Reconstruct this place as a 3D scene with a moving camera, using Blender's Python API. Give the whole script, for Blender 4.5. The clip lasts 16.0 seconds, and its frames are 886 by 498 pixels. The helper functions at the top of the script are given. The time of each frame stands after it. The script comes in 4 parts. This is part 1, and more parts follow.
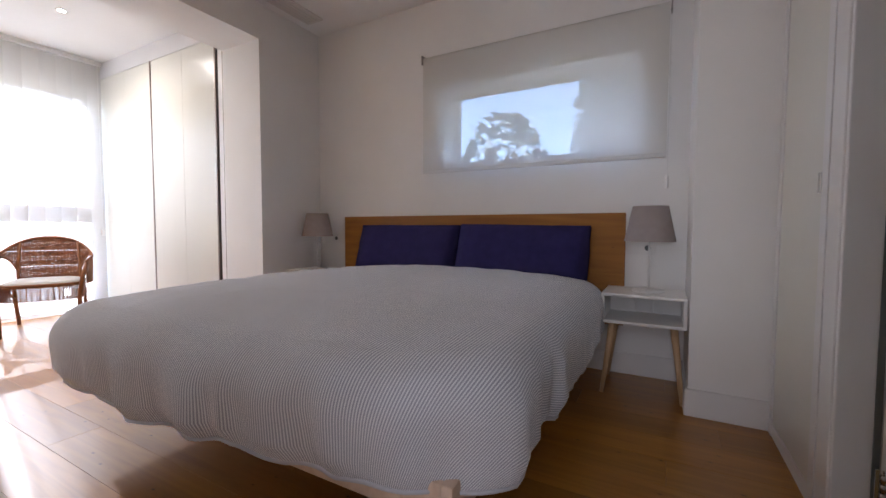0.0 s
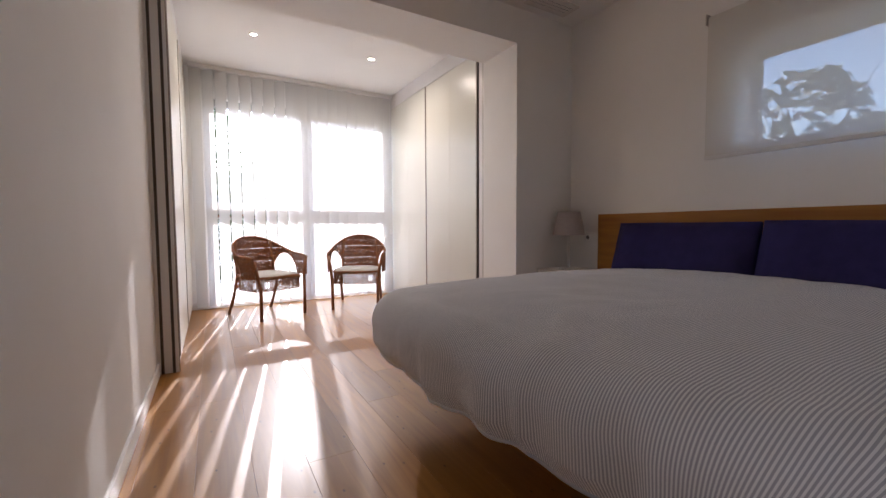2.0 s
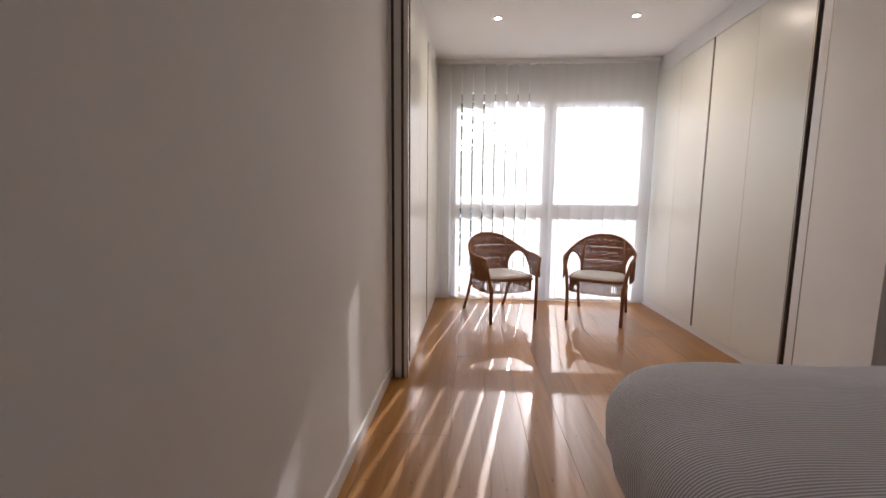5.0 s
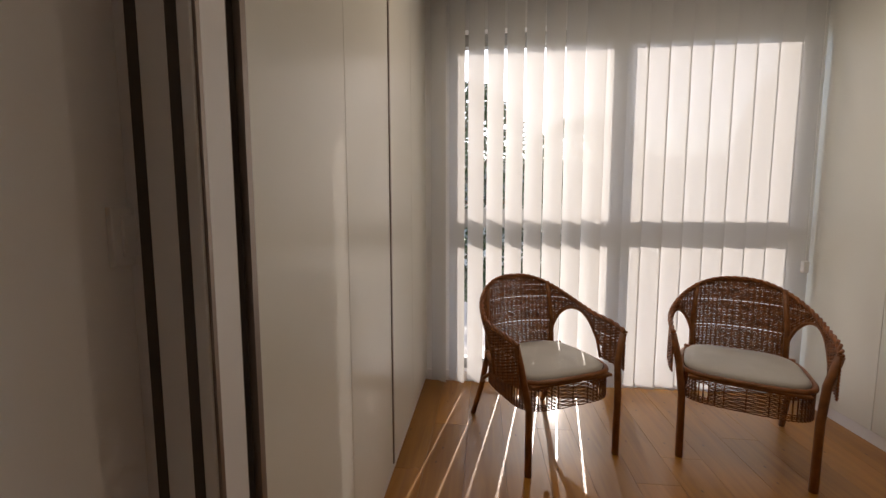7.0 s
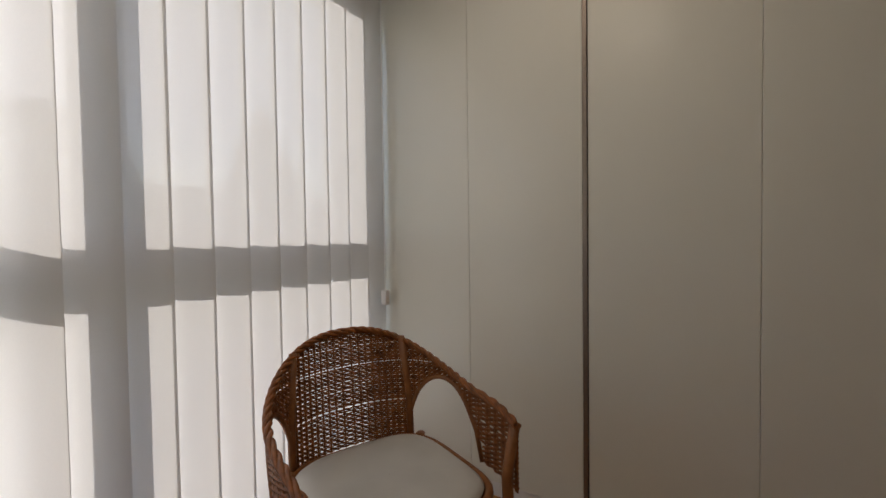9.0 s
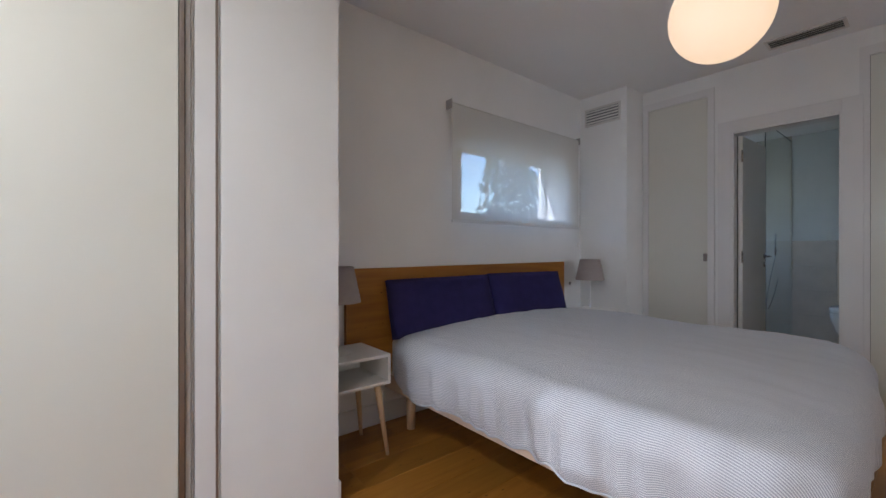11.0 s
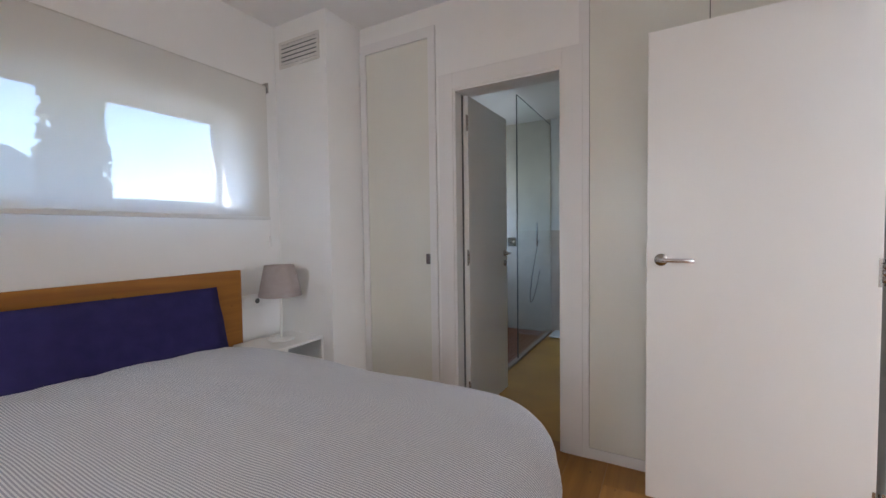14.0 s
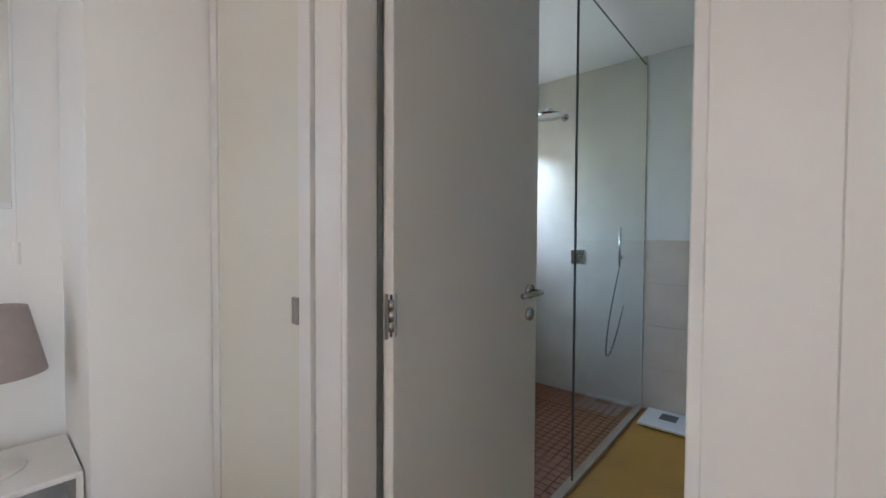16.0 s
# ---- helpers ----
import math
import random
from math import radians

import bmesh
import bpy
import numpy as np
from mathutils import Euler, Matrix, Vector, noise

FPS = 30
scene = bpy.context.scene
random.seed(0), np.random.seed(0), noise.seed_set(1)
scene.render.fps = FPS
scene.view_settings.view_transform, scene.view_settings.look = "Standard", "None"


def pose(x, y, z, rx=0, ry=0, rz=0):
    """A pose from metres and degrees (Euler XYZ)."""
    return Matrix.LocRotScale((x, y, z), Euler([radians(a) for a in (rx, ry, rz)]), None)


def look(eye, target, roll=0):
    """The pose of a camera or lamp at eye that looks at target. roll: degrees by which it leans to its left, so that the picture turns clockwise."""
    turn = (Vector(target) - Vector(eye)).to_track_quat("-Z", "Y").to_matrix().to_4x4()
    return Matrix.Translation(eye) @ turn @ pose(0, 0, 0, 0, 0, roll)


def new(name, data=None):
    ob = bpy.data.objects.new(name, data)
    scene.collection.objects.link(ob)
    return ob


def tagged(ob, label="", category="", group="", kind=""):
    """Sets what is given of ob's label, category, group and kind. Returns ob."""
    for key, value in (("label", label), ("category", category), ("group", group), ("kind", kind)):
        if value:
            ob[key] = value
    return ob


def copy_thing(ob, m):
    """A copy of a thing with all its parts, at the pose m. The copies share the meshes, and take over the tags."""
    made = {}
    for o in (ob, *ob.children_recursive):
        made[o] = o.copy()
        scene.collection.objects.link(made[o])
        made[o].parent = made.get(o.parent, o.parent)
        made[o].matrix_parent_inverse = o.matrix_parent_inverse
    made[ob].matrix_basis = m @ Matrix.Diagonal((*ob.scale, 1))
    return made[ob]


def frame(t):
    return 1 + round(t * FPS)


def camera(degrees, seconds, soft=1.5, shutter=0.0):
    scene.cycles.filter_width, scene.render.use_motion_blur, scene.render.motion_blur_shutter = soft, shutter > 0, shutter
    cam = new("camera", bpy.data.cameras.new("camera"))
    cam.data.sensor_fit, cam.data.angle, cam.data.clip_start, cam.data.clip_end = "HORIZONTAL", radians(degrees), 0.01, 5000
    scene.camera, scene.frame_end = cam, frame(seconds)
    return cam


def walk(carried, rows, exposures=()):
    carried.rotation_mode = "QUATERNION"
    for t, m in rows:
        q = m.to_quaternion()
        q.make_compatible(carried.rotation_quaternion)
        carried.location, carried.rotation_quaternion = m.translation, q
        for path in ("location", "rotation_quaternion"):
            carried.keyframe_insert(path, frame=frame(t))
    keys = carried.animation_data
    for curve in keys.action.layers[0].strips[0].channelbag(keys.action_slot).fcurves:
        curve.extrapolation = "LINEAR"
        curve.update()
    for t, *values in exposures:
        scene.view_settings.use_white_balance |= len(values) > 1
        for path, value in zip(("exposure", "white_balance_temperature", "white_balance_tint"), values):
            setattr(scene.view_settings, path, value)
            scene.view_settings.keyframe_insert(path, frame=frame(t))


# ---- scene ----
cam = camera(95.5, 16.0)

PATH = [
    (0, (0.625, 0.787, 0.883), (-0.33, 2.541, 0.784), 0.2),
    (0.5, (0.57, 0.799, 0.885), (-0.639, 2.389, 0.79), 0.1),
    (1, (0.508, 0.797, 0.879), (-0.911, 2.203, 0.786), 0.1),
    (1.5, (0.44, 0.776, 0.876), (-1.155, 1.978, 0.783), -0.1),
    (2, (0.399, 0.751, 0.891), (-1.333, 1.745, 0.782), -0.3),
    (2.5, (0.363, 0.747, 0.909), (-1.473, 1.531, 0.788), -0.7),
    (3, (0.331, 0.729, 0.918), (-1.572, 1.33, 0.782), -0.9),
    (3.5, (0.327, 0.722, 0.927), (-1.622, 1.144, 0.771), -0.4),
    (4, (0.291, 0.772, 0.969), (-1.689, 0.978, 0.778), 0.3),
    (4.5, (0.132, 0.883, 1.033), (-1.856, 0.904, 0.814), 0.7),
    (5, (-0.117, 0.943, 1.127), (-2.098, 0.805, 0.889), 0.6),
    (5.2, (-0.25, 0.979, 1.15), (-2.225, 0.765, 0.917), 0.6),
    (7.3, (-2.404, 0.934, 1.18), (-4.387, 0.746, 1.002), -0.2),
    (7.4, (-2.52, 0.936, 1.186), (-4.509, 0.82, 1.011), -0.6),
    (7.5, (-2.602, 0.959, 1.175), (-4.594, 0.908, 1.008), -0.7),
    (8, (-3.035, 1.085, 1.141), (-4.972, 1.566, 1.008), -1.5),
    (8.5, (-3.321, 1.231, 1.131), (-4.924, 2.422, 1.022), -1.1),
    (8.7, (-3.361, 1.306, 1.124), (-4.75, 2.742, 1.033), -1.0),
    (10.8, (-2.905, 1.275, 1.105), (-1.758, 2.92, 1.12), 0.0),
    (11, (-2.85, 1.234, 1.106), (-1.585, 2.778, 1.105), 0.0),
    (11.5, (-2.703, 1.176, 1.088), (-1.157, 2.443, 1.05), -0.9),
    (12, (-2.515, 1.158, 1.083), (-0.817, 2.212, 1.012), -1.35),
    (12.5, (-2.315, 1.187, 1.131), (-0.529, 2.081, 1.026), -1.8),
    (13, (-1.956, 1.171, 1.161), (-0.144, 2.011, 1.063), -2.0),
    (13.5, (-1.57, 1.165, 1.171), (0.219, 2.054, 1.065), -1.6),
    (14, (-1.116, 1.154, 1.199), (0.63, 2.127, 1.116), -0.8),
    (14.5, (-0.631, 1.232, 1.23), (1.066, 2.29, 1.177), 0.2),
    (15, (-0.18, 1.308, 1.238), (1.437, 2.485, 1.185), 0.9),
    (15.5, (0.229, 1.42, 1.237), (1.768, 2.695, 1.165), 1.1),
    (16, (0.555, 1.572, 1.209), (2.071, 2.876, 1.157), 0.3),
]
EXPOSURES = [(0, 3.3, 5700, 17), (0.5, 2.95, 5550, 16), (1.0, 2.75, 5950, 19), (2.0, 2.7, 6100, 20), (3.5, 2.5, 6150, 18), (5.2, 2.25, 6250, 19), (7.3, 1.2, 7000, 17), (8.7, 0.95, 6750, 14), (10.8, 2.85, 5350, 11), (11.5, 3.4, 5400, 11), (12.5, 3.7, 5450, 12), (14.5, 3.8, 5700, 11), (16, 4.1, 5750, 9)]
walk(cam, [(t, look(eye, target, roll)) for t, eye, target, roll in PATH], EXPOSURES)

# ---- world and light ----
world = bpy.data.worlds.new("world")
scene.world = world
world.use_nodes = True
wn = world.node_tree.nodes
sky = wn.new("ShaderNodeTexSky")
sky.sky_type = "NISHITA"
sky.sun_disc = False
sky.sun_elevation = radians(26)
sky.sun_rotation = radians(-80)
sky.air_density = 1.0
sky.dust_density = 0.3
wn["Background"].inputs[1].default_value = 0.15
world.node_tree.links.new(sky.outputs[0], wn["Background"].inputs[0])

sun_data = bpy.data.lights.new("sun", "SUN")
sun_data.energy = 3.0
sun_data.angle = radians(0.6)
sun_data.color = (1.0, 0.95, 0.88)
sun = new("sun", sun_data)
SUN_WAY = Vector((-0.885, 0.155, 0.44)).normalized()
sun.matrix_world = look(SUN_WAY * 30, (0, 0, 0))


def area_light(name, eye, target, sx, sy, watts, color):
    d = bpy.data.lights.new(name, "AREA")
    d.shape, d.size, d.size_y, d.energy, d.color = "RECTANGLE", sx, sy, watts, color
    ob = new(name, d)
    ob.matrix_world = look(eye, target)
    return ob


# daylight in the bathroom window opening
area_light("sky_light_bath", (2.95, 3.52, 1.62), (3.0, 2.0, 1.2), 0.7, 0.7, 0.34, (1.0, 1.0, 0.98))
# fill lamp added deep in the hall, where no opening is built
area_light("hall_fill_light", (0.6, -1.75, 1.5), (0.2, 0.0, 1.3), 1.3, 2.1, 3.6, (1.0, 0.98, 0.96))
for sy in (1.13, 2.23):
    ld = bpy.data.lights.new("spot_light", "SPOT")
    ld.energy, ld.spot_size, ld.spot_blend, ld.shadow_soft_size, ld.color = 6, radians(172), 1.0, 0.02, (1.0, 0.86, 0.68)
    lo = new("spot_light", ld)
    lo.matrix_world = look((-3.64, sy, 2.605), (-3.64, sy + 0.001, 0))




# ---- materials ----
def material(name, color, rough=0.6, metal=0.0, var=0.06, scale=6.0, bump=0.0, bump_scale=60.0, spec=0.5, coat=0.0):
    m = bpy.data.materials.new(name)
    m.use_nodes = True
    nt = m.node_tree
    b = nt.nodes["Principled BSDF"]
    b.inputs["Roughness"].default_value = rough
    b.inputs["Metallic"].default_value = metal
    b.inputs["Specular IOR Level"].default_value = spec
    b.inputs["Coat Weight"].default_value = coat
    tc = nt.nodes.new("ShaderNodeTexCoord")
    n1 = nt.nodes.new("ShaderNodeTexNoise")
    n1.inputs["Scale"].default_value = scale
    n1.inputs["Detail"].default_value = 6
    nt.links.new(tc.outputs["Object"], n1.inputs["Vector"])
    ramp = nt.nodes.new("ShaderNodeMapRange")
    ramp.inputs["From Min"].default_value, ramp.inputs["From Max"].default_value = 0.3, 0.7
    ramp.inputs["To Min"].default_value, ramp.inputs["To Max"].default_value = 1 - var, 1 + var * 0.5
    nt.links.new(n1.outputs["Fac"], ramp.inputs["Value"])
    mul = nt.nodes.new("ShaderNodeVectorMath")
    mul.operation = "SCALE"
    mul.inputs[0].default_value = color
    nt.links.new(ramp.outputs[0], mul.inputs["Scale"])
    nt.links.new(mul.outputs[0], b.inputs["Base Color"])
    if bump:
        n2 = nt.nodes.new("ShaderNodeTexNoise")
        n2.inputs["Scale"].default_value = bump_scale
        n2.inputs["Detail"].default_value = 4
        nt.links.new(tc.outputs["Object"], n2.inputs["Vector"])
        bp = nt.nodes.new("ShaderNodeBump")
        bp.inputs["Strength"].default_value = bump
        bp.inputs["Distance"].default_value = 0.002
        nt.links.new(n2.outputs["Fac"], bp.inputs["Height"])
        nt.links.new(bp.outputs[0], b.inputs["Normal"])
    return m


def wood(name, dark, light, along=0, grain=1.0, rough=0.35, coat=0.0, by_object=False, knots=False):
    """Wood with grain lines stretched along one axis; pieces may vary by object."""
    m = bpy.data.materials.new(name)
    m.use_nodes = True
    nt = m.node_tree
    b = nt.nodes["Principled BSDF"]
    b.inputs["Roughness"].default_value = rough
    b.inputs["Coat Weight"].default_value = coat
    b.inputs["Coat Roughness"].default_value = 0.12
    tc = nt.nodes.new("ShaderNodeTexCoord")
    mp = nt.nodes.new("ShaderNodeMapping")
    sc = [22.0 * grain] * 3
    sc[along] = 1.6 * grain
    mp.inputs["Scale"].default_value = sc
    nt.links.new(tc.outputs["Object"], mp.inputs["Vector"])
    vec = mp.outputs[0]
    info = nt.nodes.new("ShaderNodeObjectInfo")
    if by_object:
        off = nt.nodes.new("ShaderNodeVectorMath")
        off.operation = "MULTIPLY_ADD"
        off.inputs[0].default_value = (37.0, 23.0, 11.0)
        nt.links.new(info.outputs["Random"], off.inputs[1])
        nt.links.new(vec, off.inputs[2])
        vec = off.outputs[0]
    n1 = nt.nodes.new("ShaderNodeTexNoise")
    n1.inputs["Scale"].default_value = 1.0
    n1.inputs["Detail"].default_value = 8
    n1.inputs["Distortion"].default_value = 1.2
    nt.links.new(vec, n1.inputs["Vector"])
    ramp = nt.nodes.new("ShaderNodeValToRGB")
    ramp.color_ramp.elements[0].position, ramp.color_ramp.elements[1].position = 0.3, 0.7
    ramp.color_ramp.elements[0].color, ramp.color_ramp.elements[1].color = (*dark, 1), (*light, 1)
    nt.links.new(n1.outputs["Fac"], ramp.inputs[0])
    out = ramp.outputs[0]
    if knots:
        vo = nt.nodes.new("ShaderNodeTexVoronoi")
        mp2 = nt.nodes.new("ShaderNodeMapping")
        s2 = [3.2] * 3
        s2[along] = 1.7
        mp2.inputs["Scale"].default_value = s2
        nt.links.new(tc.outputs["Object"], mp2.inputs["Vector"])
        nt.links.new(mp2.outputs[0], vo.inputs["Vector"])
        kr = nt.nodes.new("ShaderNodeMapRange")
        kr.inputs["From Min"].default_value, kr.inputs["From Max"].default_value = 0.03, 0.1
        kr.inputs["To Min"].default_value, kr.inputs["To Max"].default_value = 0.35, 1.0
        nt.links.new(vo.outputs["Distance"], kr.inputs["Value"])
        ks = nt.nodes.new("ShaderNodeVectorMath")
        ks.operation = "SCALE"
        nt.links.new(out, ks.inputs[0])
        nt.links.new(kr.outputs[0], ks.inputs["Scale"])
        out = ks.outputs[0]
    if by_object:
        mr = nt.nodes.new("ShaderNodeMapRange")
        mr.inputs["To Min"].default_value, mr.inputs["To Max"].default_value = 0.8, 1.14
        nt.links.new(info.outputs["Random"], mr.inputs["Value"])
        vs = nt.nodes.new("ShaderNodeVectorMath")
        vs.operation = "SCALE"
        nt.links.new(out, vs.inputs[0])
        nt.links.new(mr.outputs[0], vs.inputs["Scale"])
        out = vs.outputs[0]
    nt.links.new(out, b.inputs["Base Color"])
    rr = nt.nodes.new("ShaderNodeMapRange")
    rr.inputs["To Min"].default_value, rr.inputs["To Max"].default_value = rough * 0.8, rough * 1.3
    nt.links.new(n1.outputs["Fac"], rr.inputs["Value"])
    nt.links.new(rr.outputs[0], b.inputs["Roughness"])
    bp = nt.nodes.new("ShaderNodeBump")
    bp.inputs["Strength"].default_value = 0.12
    bp.inputs["Distance"].default_value = 0.002
    nt.links.new(n1.outputs["Fac"], bp.inputs["Height"])
    nt.links.new(bp.outputs[0], b.inputs["Normal"])
    return m


def sheer(name, color, clear, through_light, weave=900.0):
    """Screen fabric: partly see-through, partly translucent, partly diffuse."""
    m = bpy.data.materials.new(name)
    m.use_nodes = True
    nt = m.node_tree
    nt.nodes.remove(nt.nodes["Principled BSDF"])
    o = nt.nodes["Material Output"]
    tc = nt.nodes.new("ShaderNodeTexCoord")
    n = nt.nodes.new("ShaderNodeTexNoise")
    n.inputs["Scale"].default_value = weave
    nt.links.new(tc.outputs["Object"], n.inputs["Vector"])
    mr = nt.nodes.new("ShaderNodeMapRange")
    mr.inputs["To Min"].default_value, mr.inputs["To Max"].default_value = 0.85, 1.05
    nt.links.new(n.outputs["Fac"], mr.inputs["Value"])
    col = nt.nodes.new("ShaderNodeVectorMath")
    col.operation = "SCALE"
    col.inputs[0].default_value = color
    nt.links.new(mr.outputs[0], col.inputs["Scale"])
    d = nt.nodes.new("ShaderNodeBsdfDiffuse")
    t = nt.nodes.new("ShaderNodeBsdfTranslucent")
    c = nt.nodes.new("ShaderNodeBsdfTransparent")
    nt.links.new(col.outputs[0], d.inputs[0])
    nt.links.new(col.outputs[0], t.inputs[0])
    a = nt.nodes.new("ShaderNodeMixShader")
    a.inputs[0].default_value = through_light
    nt.links.new(d.outputs[0], a.inputs[1])
    nt.links.new(t.outputs[0], a.inputs[2])
    e = nt.nodes.new("ShaderNodeMixShader")
    e.inputs[0].default_value = clear
    nt.links.new(a.outputs[0], e.inputs[1])
    nt.links.new(c.outputs[0], e.inputs[2])
    nt.links.new(e.outputs[0], o.inputs[0])
    return m


def glass(name, tint=(1, 1, 1), rough=0.0):
    m = bpy.data.materials.new(name)
    m.use_nodes = True
    nt = m.node_tree
    nt.nodes.remove(nt.nodes["Principled BSDF"])
    o = nt.nodes["Material Output"]
    t = nt.nodes.new("ShaderNodeBsdfTransparent")
    t.inputs[0].default_value = (*tint, 1)
    g = nt.nodes.new("ShaderNodeBsdfGlossy")
    g.inputs["Roughness"].default_value = rough
    f = nt.nodes.new("ShaderNodeFresnel")
    f.inputs[0].default_value = 1.45
    x = nt.nodes.new("ShaderNodeMixShader")
    nt.links.new(f.outputs[0], x.inputs[0])
    nt.links.new(t.outputs[0], x.inputs[1])
    nt.links.new(g.outputs[0], x.inputs[2])
    nt.links.new(x.outputs[0], o.inputs[0])
    return m


def glow(name, color, strength):
    m = bpy.data.materials.new(name)
    m.use_nodes = True
    b = m.node_tree.nodes["Principled BSDF"]
    b.inputs["Base Color"].default_value = (0.8, 0.78, 0.74, 1)
    b.inputs["Emission Color"].default_value = (*color, 1)
    b.inputs["Emission Strength"].default_value = strength
    return m


def striped(name, base, line, period):
    """Cotton with thin stripes across the sheet's first coordinate."""
    m = material(name, base, rough=0.85, var=0.03, scale=8, bump=0.15, bump_scale=500, spec=0.2)
    nt = m.node_tree
    b = nt.nodes["Principled BSDF"]
    old = b.inputs["Base Color"].links[0].from_socket
    uv = nt.nodes.new("ShaderNodeUVMap")
    sep = nt.nodes.new("ShaderNodeSeparateXYZ")
    nt.links.new(uv.outputs[0], sep.inputs[0])
    k = nt.nodes.new("ShaderNodeMath")
    k.operation = "MULTIPLY"
    k.inputs[1].default_value = 2 * math.pi / period
    nt.links.new(sep.outputs[0], k.inputs[0])
    s = nt.nodes.new("ShaderNodeMath")
    s.operation = "SINE"
    nt.links.new(k.outputs[0], s.inputs[0])
    r = nt.nodes.new("ShaderNodeMapRange")
    r.inputs["From Min"].default_value, r.inputs["From Max"].default_value = -0.15, 0.25
    nt.links.new(s.outputs[0], r.inputs["Value"])
    mix = nt.nodes.new("ShaderNodeMix")
    mix.data_type = "RGBA"
    mix.inputs[6].default_value = (*line, 1)
    nt.links.new(r.outputs[0], mix.inputs[0])
    nt.links.new(old, mix.inputs[7])
    nt.links.new(mix.outputs[2], b.inputs["Base Color"])
    b.inputs["Sheen Weight"].default_value = 0.2
    return m


WALL = material("wall_paint", (0.88, 0.87, 0.85), 0.7, var=0.03, scale=2.5, bump=0.15, bump_scale=90, spec=0.3)
CEIL = material("ceiling_paint", (0.88, 0.87, 0.855), 0.8, var=0.02, scale=2, bump=0.1, bump_scale=80, spec=0.2)
LACQUER = material("white_lacquer", (0.84, 0.825, 0.80), 0.32, var=0.015, scale=3)
CREAM = material("cream_lacquer", (0.74, 0.725, 0.65), 0.28, var=0.02, scale=2.5, bump=0.03, bump_scale=12)
TRIM = material("trim_paint", (0.80, 0.785, 0.77), 0.4, var=0.02, scale=4)
ALU = material("brushed_aluminium", (0.50, 0.47, 0.45), 0.35, 1.0, var=0.1, scale=30)
BRONZE = material("anodised_profile", (0.30, 0.25, 0.215), 0.45, 0.9, var=0.06, scale=20)
DARK = material("dark_gap", (0.09, 0.075, 0.065), 0.8)
STEEL = material("satin_steel", (0.52, 0.50, 0.48), 0.25, 1.0, var=0.05, scale=40)
CHROME = material("chrome", (0.75, 0.77, 0.78), 0.08, 1.0, var=0.02)
PLASTIC = material("white_plastic", (0.82, 0.81, 0.79), 0.35, var=0.02)
GREYPL = material("grey_plastic", (0.12, 0.13, 0.13), 0.4, var=0.04)
FLOOR = wood("oak_floor", (0.29, 0.116, 0.013), (0.41, 0.186, 0.028), along=0, grain=0.9, rough=0.31, coat=0.15, by_object=True, knots=True)
BATHFLOOR = material("bath_floor_resin", (0.46, 0.25, 0.04), 0.35, var=0.15, scale=3)
OAK = wood("honey_oak_veneer", (0.29, 0.108, 0.009), (0.42, 0.175, 0.020), along=0, grain=0.7, rough=0.55, knots=True)
BEECH = wood("pale_beech", (0.50, 0.32, 0.17), (0.66, 0.46, 0.27), along=2, grain=1.2, rough=0.45)
PINE = wood("pale_pine", (0.62, 0.46, 0.34), (0.76, 0.60, 0.47), along=1, grain=1.0, rough=0.5)
DUVET = striped("striped_cotton", (0.78, 0.79, 0.82), (0.41, 0.425, 0.49), 0.0078)
SHEET = material("white_cotton", (0.78, 0.77, 0.75), 0.9, var=0.04, bump=0.2, bump_scale=400)
NAVY = material("navy_fabric", (0.035, 0.030, 0.115), 0.9, var=0.18, scale=14, bump=0.5, bump_scale=700, spec=0.15)
SHADE = material("taupe_shade", (0.40, 0.35, 0.335), 0.9, var=0.05, scale=30, bump=0.2, bump_scale=400, spec=0.2)
WICKER = material("wicker", (0.27, 0.085, 0.016), 0.5, var=0.45, scale=45, bump=0.3, bump_scale=200)
RATTAN = material("rattan_cane", (0.27, 0.10, 0.028), 0.42, var=0.3, scale=25)
CUSHION = material("pale_grey_cushion", (0.58, 0.56, 0.52), 0.75, var=0.05, scale=10, bump=0.15, bump_scale=500)
SLAT = sheer("blind_slat_fabric", (0.80, 0.79, 0.765), 0.035, 0.28)
ROLLER = sheer("roller_screen_fabric", (0.82, 0.80, 0.75), 0.085, 0.17)
PANE = glass("window_glass")
SHOWERGLASS = glass("shower_glass", (0.93, 0.97, 0.95))
FRAMEW = material("window_frame_alu", (0.42, 0.42, 0.41), 0.45, 0.0, var=0.03)
GLOBE = glow("lit_opal_glass", (1.0, 0.64, 0.33), 0.11)
SPOT = glow("lit_spot", (1.0, 0.9, 0.75), 14)
TILE = material("bath_tile", (0.58, 0.52, 0.45), 0.25, var=0.08, scale=5)
BATHWALL = material("bath_paint", (0.70, 0.72, 0.70), 0.4, var=0.03)
STONEWALL = material("shower_stone", (0.60, 0.57, 0.49), 0.18, var=0.1, scale=4)
MOSAIC = material("terracotta_mosaic", (0.22, 0.085, 0.04), 0.4, var=0.35, scale=25)
GROUT = material("pale_grout", (0.38, 0.31, 0.24), 0.8, var=0.1)
CERAMIC = material("white_ceramic", (0.82, 0.83, 0.83), 0.1, var=0.01)
LEAF = material("conifer_leaf", (0.045, 0.075, 0.03), 0.7, var=0.5, scale=5)
LEAF2 = material("garden_leaf", (0.085, 0.12, 0.045), 0.6, var=0.5, scale=4)
BARK = material("bark", (0.12, 0.08, 0.055), 0.9, var=0.3, scale=14, bump=0.5, bump_scale=40)
GRASS = material("ground_earth", (0.14, 0.13, 0.075), 0.95, var=0.3, scale=0.6)
RENDERW = material("white_render", (0.72, 0.70, 0.66), 0.85, var=0.06, scale=0.7)
